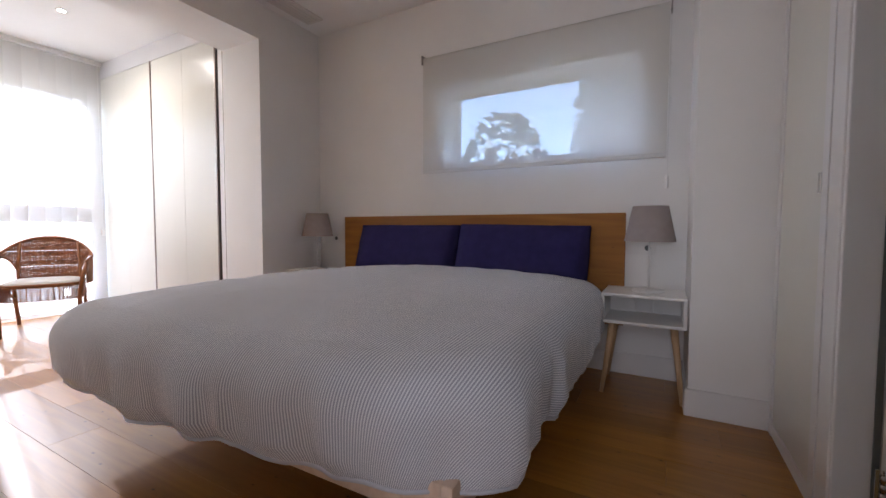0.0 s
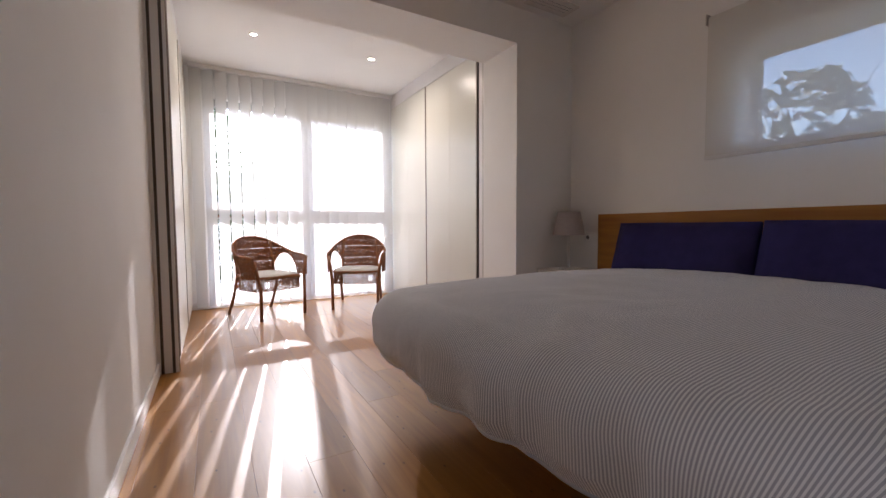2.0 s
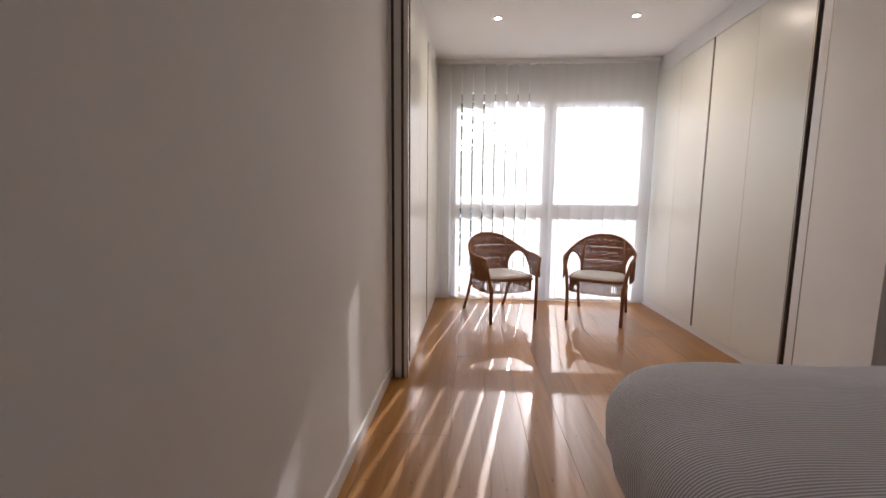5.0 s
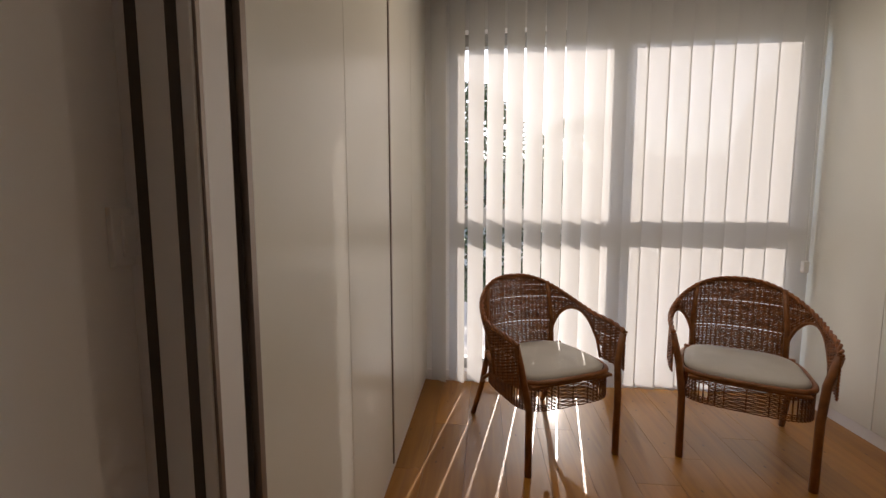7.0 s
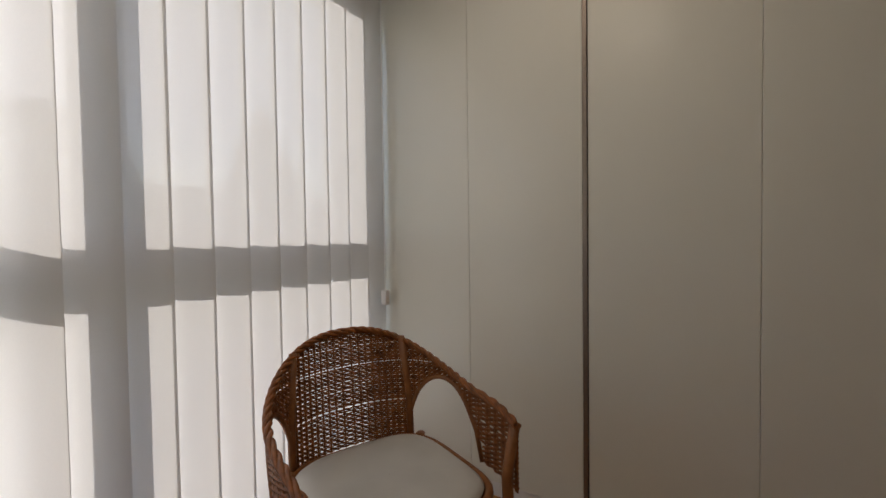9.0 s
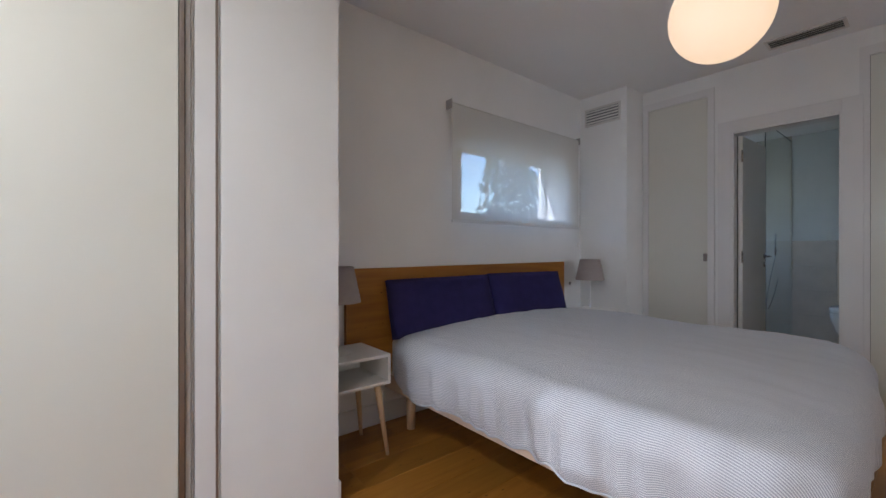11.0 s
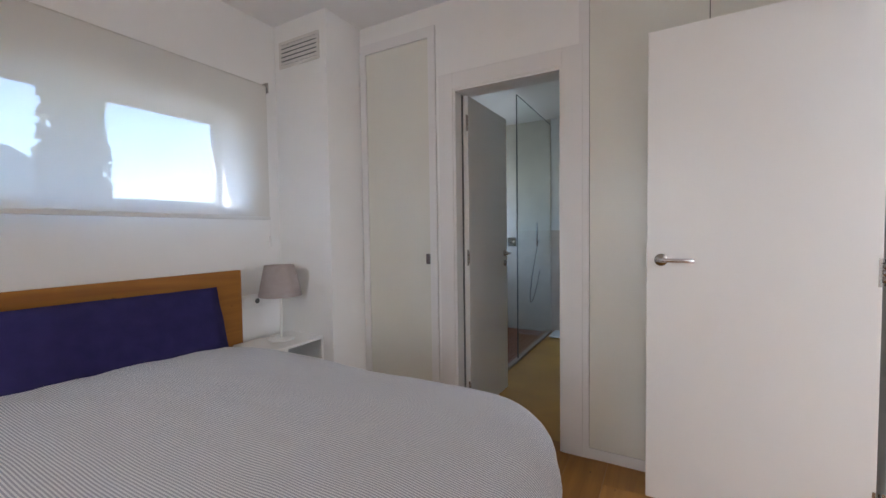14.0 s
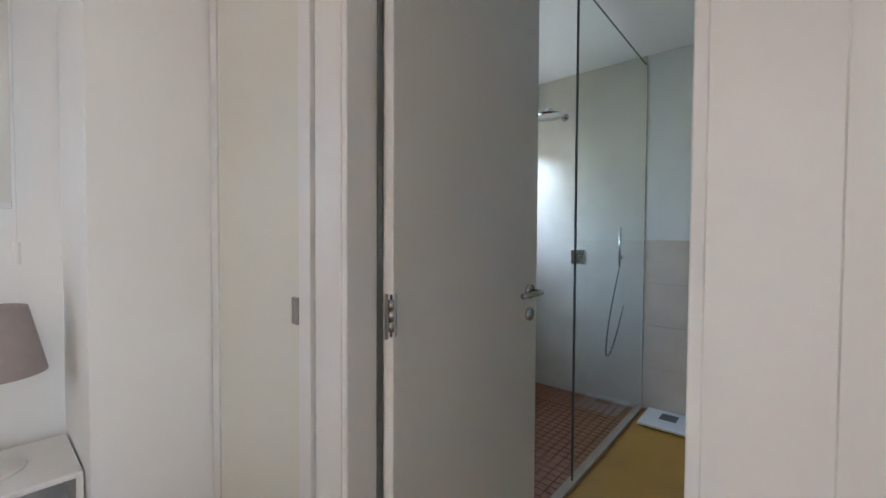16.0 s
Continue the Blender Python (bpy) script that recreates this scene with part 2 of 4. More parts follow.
ROOFT = material("terracotta_roof", (0.32, 0.14, 0.08), 0.8, var=0.2, scale=5)
TERR = material("terrace_stone", (0.42, 0.38, 0.33), 0.7, var=0.1, scale=3)
HILL = material("far_hill", (0.10, 0.13, 0.13), 0.95, var=0.25, scale=0.03)
VENT = material("vent_paint", (0.72, 0.69, 0.65), 0.45, var=0.03)
GROOVE = material("groove_shadow_gap", (0.30, 0.26, 0.23), 0.6)
PAPER = material("clear_lens_plastic", (0.25, 0.27, 0.28), 0.2)


# ---- mesh helpers ----
def boxes(*bs, bevel=0.0, seg=2):
    """A bmesh of boxes (x0, x1, y0, y1, z0, z1)."""
    bm = bmesh.new()
    for x0, x1, y0, y1, z0, z1 in bs:
        v = [bm.verts.new(p) for p in ((x0, y0, z0), (x1, y0, z0), (x1, y1, z0), (x0, y1, z0), (x0, y0, z1), (x1, y0, z1), (x1, y1, z1), (x0, y1, z1))]
        for f in ((0, 3, 2, 1), (4, 5, 6, 7), (0, 1, 5, 4), (1, 2, 6, 5), (2, 3, 7, 6), (3, 0, 4, 7)):
            bm.faces.new([v[i] for i in f])
    if bevel:
        bmesh.ops.bevel(bm, geom=list(bm.edges), offset=bevel, segments=seg, affect="EDGES", profile=0.6)
    return bm


def tube(bm, pts, r, sides=8, closed=False, r_end=None):
    """A round tube along points, added to bm."""
    pts = [Vector(p) for p in pts]
    if len(pts) < 2:
        return bm
    n = len(pts)
    rings = []
    up = Vector((0.123, 0.31, 0.94)).normalized()
    for i, p in enumerate(pts):
        a = pts[(i - 1) % n] if closed or i else p
        b = pts[(i + 1) % n] if closed or i < n - 1 else p
        d = (b - a).normalized()
        s = d.cross(up)
        if s.length < 1e-3:
            s = d.cross(Vector((1, 0, 0)))
        s.normalize()
        u = s.cross(d)
        rr = r if r_end is None else r + (r_end - r) * i / (n - 1)
        rings.append([bm.verts.new(p + (s * math.cos(k * 2 * math.pi / sides) + u * math.sin(k * 2 * math.pi / sides)) * rr) for k in range(sides)])
    m = n if closed else n - 1
    for i in range(m):
        r0, r1 = rings[i], rings[(i + 1) % n]
        for k in range(sides):
            bm.faces.new((r0[k], r0[(k + 1) % sides], r1[(k + 1) % sides], r1[k]))
    if not closed:
        bm.faces.new(rings[0])
        bm.faces.new(rings[-1][::-1])
    return bm


def lathe(profile, n=40, at=(0, 0, 0)):
    """A turned body from (radius, z) pairs."""
    bm = bmesh.new()
    rings = []
    for r, z in profile:
        rings.append([bm.verts.new((at[0] + max(r, 1e-4) * math.cos(2 * math.pi * i / n), at[1] + max(r, 1e-4) * math.sin(2 * math.pi * i / n), at[2] + z)) for i in range(n)])
    for a, b in zip(rings, rings[1:]):
        for i in range(n):
            bm.faces.new((a[i], a[(i + 1) % n], b[(i + 1) % n], b[i]))
    return bm


def mesh_of(name, bm, mat, smooth=False):
    bmesh.ops.recalc_face_normals(bm, faces=list(bm.faces))
    me = bpy.data.meshes.new(name)
    bm.to_mesh(me)
    bm.free()
    me.materials.append(mat)
    if smooth:
        for p in me.polygons:
            p.use_smooth = True
    return me


def part(name, bm, mat, parent, label="", smooth=False):
    ob = new(name, mesh_of(name, bm, mat, smooth))
    ob.parent = parent
    if label:
        tagged(ob, label)
    return ob


def thing(name, label, category, at=(0, 0, 0), group="", kind=""):
    ob = new(name)
    ob.empty_display_size = 0.1
    ob.location = at
    return tagged(ob, label, category, group, kind)


def structure(name, bm, mat, label, category):
    return tagged(new(name, mesh_of(name, bm, mat)), label, category, kind="structure")


# ---- structure ----
YS, YN, XE, XP, XW = 0.44, 3.47, 1.07, -2.10, -4.72
ZC, ZA, YL, YR = 2.585, 2.62, 0.55, 2.87

floor = structure("floor", boxes((-4.95, 1.16, 0.30, 3.75, -0.12, -0.022)), DARK, "honey oak plank floor", "floor")
structure("ceiling", boxes((XP, 1.25, 0.30, 3.75, ZC, ZC + 0.16)), CEIL, "plain white bedroom ceiling", "ceiling")
structure("ceiling_2", boxes((-5.05, XP - 0.45, 0.0, 3.75, ZA, ZA + 0.12)), CEIL, "plain white alcove ceiling", "ceiling")
structure("beam", boxes((XP - 0.45, XP, 0.30, YR - 0.01, 2.32, ZC + 0.16)), WALL, "white plastered beam over the alcove opening", "beam")
# head wall with the high window
WX0, WX1, WZ0, WZ1 = -0.84, 0.475, 1.37, 1.94
structure("wall_north", boxes((-2.6, WX0, YN, YN + 0.3, -0.1, 2.75), (WX1, 1.25, YN, YN + 0.3, -0.1, 2.75), (WX0, WX1, YN, YN + 0.3, -0.1, WZ0), (WX0, WX1, YN, YN + 0.3, WZ1, 2.75)), WALL, "white plaster wall behind the bed", "wall")
structure("wall_pier", boxes((XP - 0.45, XP, YR - 0.01, YN, 0, 2.75)), WALL, "white plastered wall pier beside the alcove", "wall")
structure("column", boxes((0.75, XE, 3.0, YN, 0, ZC)), WALL, "white plastered column in the corner", "column")
DX0, DX1 = 0.24, 0.89
structure("wall_south", boxes((-2.62, DX0, YS - 0.12, YS, 0, 2.75), (DX1, 1.2, YS - 0.12, YS, 0, 2.75), (DX0, DX1, YS - 0.12, YS, 2.07, 2.75)), WALL, "warm white plaster wall with a doorway", "wall")
BY0, BY1, BZ = 1.64, 2.285, 2.055
structure("wall_east", boxes((XE, XE + 0.13, YS, BY0, 0, ZC), (XE, XE + 0.13, BY1, YN, 0, ZC), (XE, XE + 0.13, BY0, BY1, BZ, ZC)), WALL, "white wall with closets and a bathroom doorway", "wall")
# terrace window wall
TY0, TY1, TZ0, TZ1 = 0.72, 2.84, 0.06, 2.31
structure("wall_west", boxes((XW - 0.25, XW, 0.0, TY0, -0.1, 2.75), (XW - 0.25, XW, TY1, 3.75, -0.1, 2.75), (XW - 0.25, XW, TY0, TY1, -0.1, TZ0), (XW - 0.25, XW, TY0, TY1, TZ1, 2.75)), WALL, "white wall round the terrace window", "wall")
structure("wall_alcove_back", boxes((-4.72, -2.62, -0.1, 0.0, 0, 2.75)), WALL, "plain white wall behind the closet", "wall")
structure("wall_alcove_front", boxes((-4.72, -2.55, 3.48, 3.6, 0, 2.75)), WALL, "plain white wall behind the closet", "wall")
# hall behind the doorway
structure("hall_floor", boxes((-0.6, 0.94, -1.9, 0.30, -0.12, -0.004)), FLOOR, "oak floor of the hall", "floor")
structure("hall_wall_side", boxes((0.93, 1.05, -1.9, YS - 0.12, 0, 2.6)), WALL, "plain white hall wall", "wall")
structure("hall_wall_far", boxes((-0.7, 1.05, -2.0, -1.9, 0, 2.6)), WALL, "plain white hall wall", "wall")
structure("hall_wall_left", boxes((-0.7, -0.6, -1.9, YS - 0.12, 0, 2.6)), WALL, "plain white hall wall", "wall")
structure("hall_ceiling", boxes((-0.7, 1.05, -2.0, YS - 0.12, 2.6, 2.7)), CEIL, "plain white hall ceiling", "ceiling")
# bathroom shell
structure("bath_floor", boxes((XE + 0.09, 3.8, 0.2, 2.34, -0.12, -0.002)), BATHFLOOR, "ochre resin bathroom floor", "floor")
structure("bath_wall_far", boxes((3.66, 3.80, 0.0, 2.352, 1.205, 2.6), (3.667, 3.80, 0.0, 2.352, 0.0, 1.205)), BATHWALL, "pale blue-white painted bathroom wall", "wall")
structure("shower_wall_far", boxes((3.652, 3.80, 2.352, 3.6, -0.1, 2.6)), STONEWALL, "pale stone-clad shower wall", "wall")
structure("bath_wall_north", boxes((1.20, 2.55, 3.40, 3.6, -0.1, 2.6), (3.35, 3.66, 3.40, 3.6, -0.1, 2.6), (2.55, 3.35, 3.40, 3.6, -0.1, 1.22), (2.55, 3.35, 3.40, 3.6, 2.02, 2.6)), STONEWALL, "pale stone-clad shower wall with a window", "wall")
structure("bath_wall_south", boxes((1.20, 3.8, -0.2, 0.2, 0, 2.6)), BATHWALL, "plain bathroom wall", "wall")
structure("bath_wall_west", boxes((1.205, 1.25, 0.2, BY0 - 0.03, 0, 2.6), (1.205, 1.25, BY1 + 0.03, 3.40, 0, 2.6)), BATHWALL, "plain bathroom wall", "wall")
structure("bath_ceiling", boxes((1.20, 3.8, -0.2, 3.6, 2.5, 2.7)), CEIL, "plain white bathroom ceiling", "ceiling")

for nm, b in (("baseboard", (-2.62, DX0 - 0.07, YS, YS + 0.014, 0, 0.075)), ("baseboard_2", (XP, 0.75, YN - 0.014, YN, 0, 0.13)), ("baseboard_3", (0.736, 0.75, 3.0, YN - 0.014, 0, 0.13)),
              ("baseboard_4", (0.736, XE, 2.986, 3.0, 0, 0.13)), ("baseboard_5", (XP, XP + 0.014, YR - 0.01, YN - 0.014, 0, 0.1)), ("baseboard_6", (XW, XW + 0.014, YL, YR, 0, 0.075))):
    structure(nm, boxes(b, bevel=0.003, seg=1), TRIM, "white painted skirting board", "baseboard")


# ---- windows ----
def sheet(corners):
    """One flat face through four corners, kept in the given winding."""
    bm = bmesh.new()
    bm.faces.new([bm.verts.new(c) for c in corners])
    return bm


def sheet_part(name, corners, mat, parent):
    bm = sheet(corners)
    me = bpy.data.meshes.new(name)
    bm.to_mesh(me)
    bm.free()
    me.materials.append(mat)
    ob = new(name, me)
    ob.parent = parent
    return ob


def window(name, axis, at, a0, a1, z0, z1, splits, transom=None, bar=0.06, depth=0.06):
    """A framed window in a wall across x or y, with panes."""
    w = tagged(new(name), "grey aluminium framed window with clear glass", "window", kind="structure")

    def bx(c0, c1, d0, d1, e0, e1):
        return (d0, d1, c0, c1, e0, e1) if axis == "x" else (c0, c1, d0, d1, e0, e1)
    d0, d1 = at - depth / 2, at + depth / 2
    part("window_frame", boxes(bx(a0, a1, d0, d1, z0, z0 + bar), bx(a0, a1, d0, d1, z1 - bar, z1), bx(a0, a0 + bar, d0, d1, z0 + bar, z1 - bar), bx(a1 - bar, a1, d0, d1, z0 + bar, z1 - bar)), FRAMEW, w)
    for s in splits:
        part("mullion", boxes(bx(s - bar * 0.8, s + bar * 0.8, d0, d1, z0 + bar, z1 - bar)), FRAMEW, w)
    edges = [a0 + bar] + [v for s in splits for v in (s - bar * 0.8, s + bar * 0.8)] + [a1 - bar]
    for i in range(0, len(edges), 2):
        zs = [z0 + bar, z1 - bar]
        if transom:
            part("transom", boxes(bx(edges[i], edges[i + 1], d0, d1, transom[0], transom[1])), FRAMEW, w)
            zs = [z0 + bar, transom[0], transom[1], z1 - bar]
        for k in range(0, len(zs), 2):
            if axis == "x":
                c = [(at, edges[i], zs[k]), (at, edges[i + 1], zs[k]), (at, edges[i + 1], zs[k + 1]), (at, edges[i], zs[k + 1])]
            else:
                c = [(edges[i], at, zs[k]), (edges[i + 1], at, zs[k]), (edges[i + 1], at, zs[k + 1]), (edges[i], at, zs[k + 1])]
            p = sheet_part("pane", c, PANE, w)
            p.visible_shadow = False
    return w


window("window_1", "x", XW - 0.10, TY0, TY1, TZ0, TZ1, [1.80], (1.05, 1.18), bar=0.075)
window("window_2", "y", YN + 0.22, WX0, WX1, WZ0, WZ1, [], None, bar=0.035, depth=0.05)


# ---- vertical blind at the terrace window ----
def vertical_blind():
    t = thing("vertical_blind", "off-white fabric vertical blind hanging over the terrace window", "blind", (XW + 0.09, 0.58, 0))
    part("rail", boxes((-0.03, 0.03, 0, 2.28, ZA - 0.045, ZA - 0.003), bevel=0.004), PLASTIC, t)
    n, w, h0, h1 = 19, 0.127, 0.035, ZA - 0.05

    def slat_mesh(turn):
        bm = bmesh.new()
        rows = []
        for k in range(7):
            u = (k / 6 - 0.5) * w
            bow = 0.006 * (1 - (2 * u / w) ** 2)
            c, s = math.cos(radians(turn)), math.sin(radians(turn))
            x, y = bow * c - u * s, u * c + bow * s
            rows.append((bm.verts.new((x, y, h0)), bm.verts.new((x, y, h0 + 0.04)), bm.verts.new((x, y, h1))))
        for a, b in zip(rows, rows[1:]):
            bm.faces.new((a[0], b[0], b[1], a[1]))
            bm.faces.new((a[1], b[1], b[2], a[2]))
        return mesh_of("slat", bm, SLAT, True)
    for i in range(n):
        y = 0.06 + i * 0.1195
        turn = (-37 if i < 9 else -12) + random.uniform(-2.5, 2.5)
        s = new("slat", slat_mesh(turn))
        s.parent = t
        s.location = (0, y, 0)
    part("bottom_chain", tube(bmesh.new(), [(0.0, 0.06 + k * 0.1195 / 2, 0.045 - 0.008 * (k % 2)) for k in range(37)], 0.0015, 5), PLASTIC, t)
    cord = part("cord", tube(bmesh.new(), [(0.035, 2.24, ZA - 0.05), (0.035, 2.24, 0.86)], 0.0025, 6), PLASTIC, t)
    part("cord_weight", boxes((0.02, 0.05, 2.225, 2.255, 0.80, 0.87), bevel=0.006), PLASTIC, t)
    return t


vertical_blind()


# ---- roller blind at the head wall window ----
def roller_blind():
    x0, x1, y, z0, z1 = -0.98, 0.632, 3.415, 1.295, 2.155
    t = thing("roller_blind", "off-white see-through roller blind pulled down over the window", "blind", ((x0 + x1) / 2, YN, z0))
    o = Vector(t.location)
    bm = bmesh.new()
    n = 24
    lo = [bm.verts.new((x0 + (x1 - x0) * i / n - o.x, y - o.y + 0.003 * math.sin(i * 0.9), z0 + 0.012 - o.z)) for i in range(n + 1)]
    hi = [bm.verts.new((x0 + (x1 - x0) * i / n - o.x, y - o.y, z1 - 0.012 - o.z)) for i in range(n + 1)]
    for i in range(n):
        bm.faces.new((lo[i], lo[i + 1], hi[i + 1], hi[i]))
    part("fabric", bm, ROLLER, t, smooth=True)
    part("roller", tube(bmesh.new(), [(x0 - o.x, y + 0.018 - o.y, z1 - 0.012 - o.z), (x1 - o.x, y + 0.018 - o.y, z1 - 0.012 - o.z)], 0.018, 16), ROLLER, t)
    part("bottom_bar", boxes((x0 - o.x, x1 - o.x, y - 0.008 - o.y, y + 0.008 - o.y, 0, 0.022), bevel=0.003), SHEET, t)
    for x in (x0 - 0.012, x1 + 0.004):
        part("bracket", boxes((x - o.x, x + 0.008 - o.x, y - 0.01 - o.y, 0, z1 - 0.045 - o.z, z1 + 0.02 - o.z), bevel=0.002), ALU, t)
    part("chain", tube(bmesh.new(), [(x1 + 0.008 - o.x, y + 0.01 - o.y, z1 - 0.02 - o.z), (x1 + 0.008 - o.x, y + 0.01 - o.y, 1.14 - o.z)], 0.0016, 6), PLASTIC, t)
    part("chain_weight", tube(bmesh.new(), [(x1 + 0.008 - o.x, y + 0.01 - o.y, 1.19 - o.z), (x1 + 0.008 - o.x, y + 0.01 - o.y, 1.12 - o.z)], 0.009, 12), PLASTIC, t)


roller_blind()


# ---- built-in closets ----
def alcove_closet(name, y, back, sgn, label):
    """Full-height closet with flush doors; its face stands at y and looks along sgn."""
    t = thing(name, label, "closet", (-3.66, y, 0))

    def bx(x0, x1, d0, d1, z0, z1):
        a, b = sorted((d0 * sgn, d1 * sgn))
        return (x0 + 3.66, x1 + 3.66, a, b, z0, z1)
    depth = abs(back - y)
    part("body", boxes(bx(XW, -2.64, -depth, -0.0205, 0, 2.46)), LACQUER, t)
    part("plinth", boxes(bx(XW, -2.64, -0.02, -0.012, 0.0, 0.062)), TRIM, t)
    part("fascia", boxes(bx(XW, -2.55, -0.02, -0.004, 2.462, ZA)), TRIM, t)
    part("side_strip", boxes(bx(-2.63, -2.553, -0.12, 0.0, 0, 2.46), bevel=0.002), TRIM, t)
    part("edge_groove", boxes(bx(-2.640, -2.632, -0.02, -0.006, 0, 2.46)), GROOVE, t)
    part("edge_profile", boxes(bx(-2.566, -2.558, 0.0, 0.005, 0, 2.46)), BRONZE, t)
    # solid dark strips on the face, coloured like the shade in two grooves
    for d0 in (-0.092, -0.034):
        part("shadow_gap", boxes(bx(-2.553, -2.5515, d0, d0 + 0.016, 0, 2.46)), DARK, t)
    for x0, x1 in ((-3.1494, -2.678), (-3.661, -3.1506), (-4.1614, -3.682), (-4.70, -4.1626)):
        part("door", boxes(bx(x0, x1, -0.02, 0.0, 0.068, 2.455), bevel=0.0015, seg=1), CREAM, t)
    for x in (-2.676, -3.680):
        h = part("handle_profile", boxes(bx(x, x + 0.015, -0.02, 0.004, 0.068, 2.455)), BRONZE, t, "brown-grey anodised pull profile")
        part("groove", boxes(bx(x + 0.0155, x + 0.0195, -0.02, -0.008, 0.068, 2.455)), DARK, t)
    return t


alcove_closet("closet", YR, 3.46, -1, "cream lacquered full-height closet with aluminium edge pulls beside the terrace window")
alcove_closet("closet", YL, 0.02, 1, "cream lacquered full-height closet at the end of the plain wall")


def wall_closet(y0, y1, doors, label, knob=None):
    t = thing("wall_closet", label, "closet", (XE, (y0 + y1) / 2, 0))
    o = (y0 + y1) / 2
    f = 0.05
    part("frame", boxes((-0.014, -0.001, y0 - f - o, y0 - o, 0.0, 2.40), (-0.014, -0.001, y1 - o, y1 + f - o, 0.0, 2.40), (-0.014, -0.001, y0 - f - o, y1 + f - o, 2.40, 2.465)), TRIM, t)
    part("plinth", boxes((-0.011, -0.001, y0 - o, y1 - o, 0, 0.055)), TRIM, t)
    # dark backing strip gives each door gap its shade by colour
    for a in doors:
        part("shadow_gap", boxes((-0.004, -0.0015, a - 0.003 - o, a + 0.003 - o, 0.058, 2.397)), DARK, t)
    for a, b in zip(doors, doors[1:]):
        d = part("door", boxes((-0.009, -0.001, a + 0.002 - o, b - 0.002 - o, 0.058, 2.397), bevel=0.001, seg=1), CREAM, t)
        if knob is not None:
            part("pull", boxes((-0.016, -0.008, knob - o, knob + 0.028 - o, 1.0, 1.065), bevel=0.001, seg=1), STEEL, d, "small satin steel pull")
    return t


wall_closet(2.455, 2.945, [2.455, 2.945], "narrow cream closet door flush in the white wall", 2.458)
wall_closet(0.49, 1.505, [0.49, 0.995, 1.505], "cream two-door closet flush in the white wall")


# ---- doors ----
def lever(parent, p, out, along, plate=0.026, length=0.12):
    """Lever handle at p on a door face, pointing out, with its grip along a direction."""
    p, out, along = Vector(p), Vector(out), Vector(along)
    bm = bmesh.new()
    tube(bm, [p, p + out * 0.008], plate, 20)
    h = part("door_handle", bm, STEEL, parent, "satin steel lever handle", True)
    bm = bmesh.new()
    tube(bm, [p + out * 0.008, p + out * 0.04, p + out * 0.048 + along * 0.008, p + out * 0.05 + along * 0.02, p + out * 0.05 + along * length], 0.009, 10)
    part("lever", bm, STEEL, h, smooth=True)
    return h


def hinge(parent, p, axis):
    """Two slim leaves either side of a knuckled barrel."""
    p = Vector(p)
    side = Vector((0, 1, 0)) if axis == "y" else Vector((1, 0, 0))
    flat = Vector((1, 0, 0)) if axis == "y" else Vector((0, 1, 0))
    h = part("hinge", boxes((p.x - 0.002, p.x + 0.002, p.y - 0.002, p.y + 0.002, p.z - 0.047, p.z + 0.047)), DARK, parent)
    for s in (-1, 1):
        a, b = p + side * (s * 0.008) - flat * 0.002, p + side * (s * 0.017) + flat * 0.002
        part("hinge_leaf", boxes((min(a.x, b.x), max(a.x, b.x), min(a.y, b.y), max(a.y, b.y), p.z - 0.05, p.z + 0.05), bevel=0.0015, seg=2), STEEL, h)
    for k in (-1, 0, 1):
        part("knuckle", tube(bmesh.new(), [p + Vector((0, 0, k * 0.024 - 0.011)), p + Vector((0, 0, k * 0.024 + 0.011))], 0.0075, 10), STEEL, h, smooth=True)


def room_door():
    t = tagged(new("door_1"), "white lacquered flush door standing open against the closet", "door", kind="structure")
    t.location = (0.868, 0.50, 0.008)
    t.rotation_euler = (0, 0, radians(-1.5))
    part("leaf", boxes((-0.036, 0.0, 0.0, 0.73, 0, 2.03), bevel=0.002, seg=1), LACQUER, t)
    lever(t, (-0.036, 0.675, 1.06), (-1, 0, 0), (0, -1, 0))
    lever(t, (0.0, 0.675, 1.03), (1, 0, 0), (0, -1, 0))
    part("latch_plate", boxes((-0.028, -0.008, 0.7295, 0.732, 0.96, 1.12)), STEEL, t)
    for z in (0.2, 1.03, 1.86):
        hinge(t, (-0.036, -0.006, z), "y")
    return t


room_door()
for nm, b in (("door_frame_left", (DX0 - 0.07, DX0, YS, YS + 0.014, 0, 2.13)), ("door_frame_right", (DX1, DX1 + 0.07, YS, YS + 0.014, 0, 2.13)), ("door_frame_top", (DX0, DX1, YS, YS + 0.014, 2.06, 2.13)),
              ("door_lining_left", (DX0 - 0.002, DX0 + 0.016, YS - 0.125, YS + 0.008, 0, 2.06)), ("door_lining_right", (DX1 - 0.016, DX1 + 0.002, YS - 0.125, YS + 0.008, 0, 2.06)), ("door_lining_top", (DX0 + 0.016, DX1 - 0.016, YS - 0.125, YS + 0.008, 2.046, 2.072))):
    structure(nm, boxes(b, bevel=0.002, seg=1), TRIM, "white lacquered door casing", "door frame")


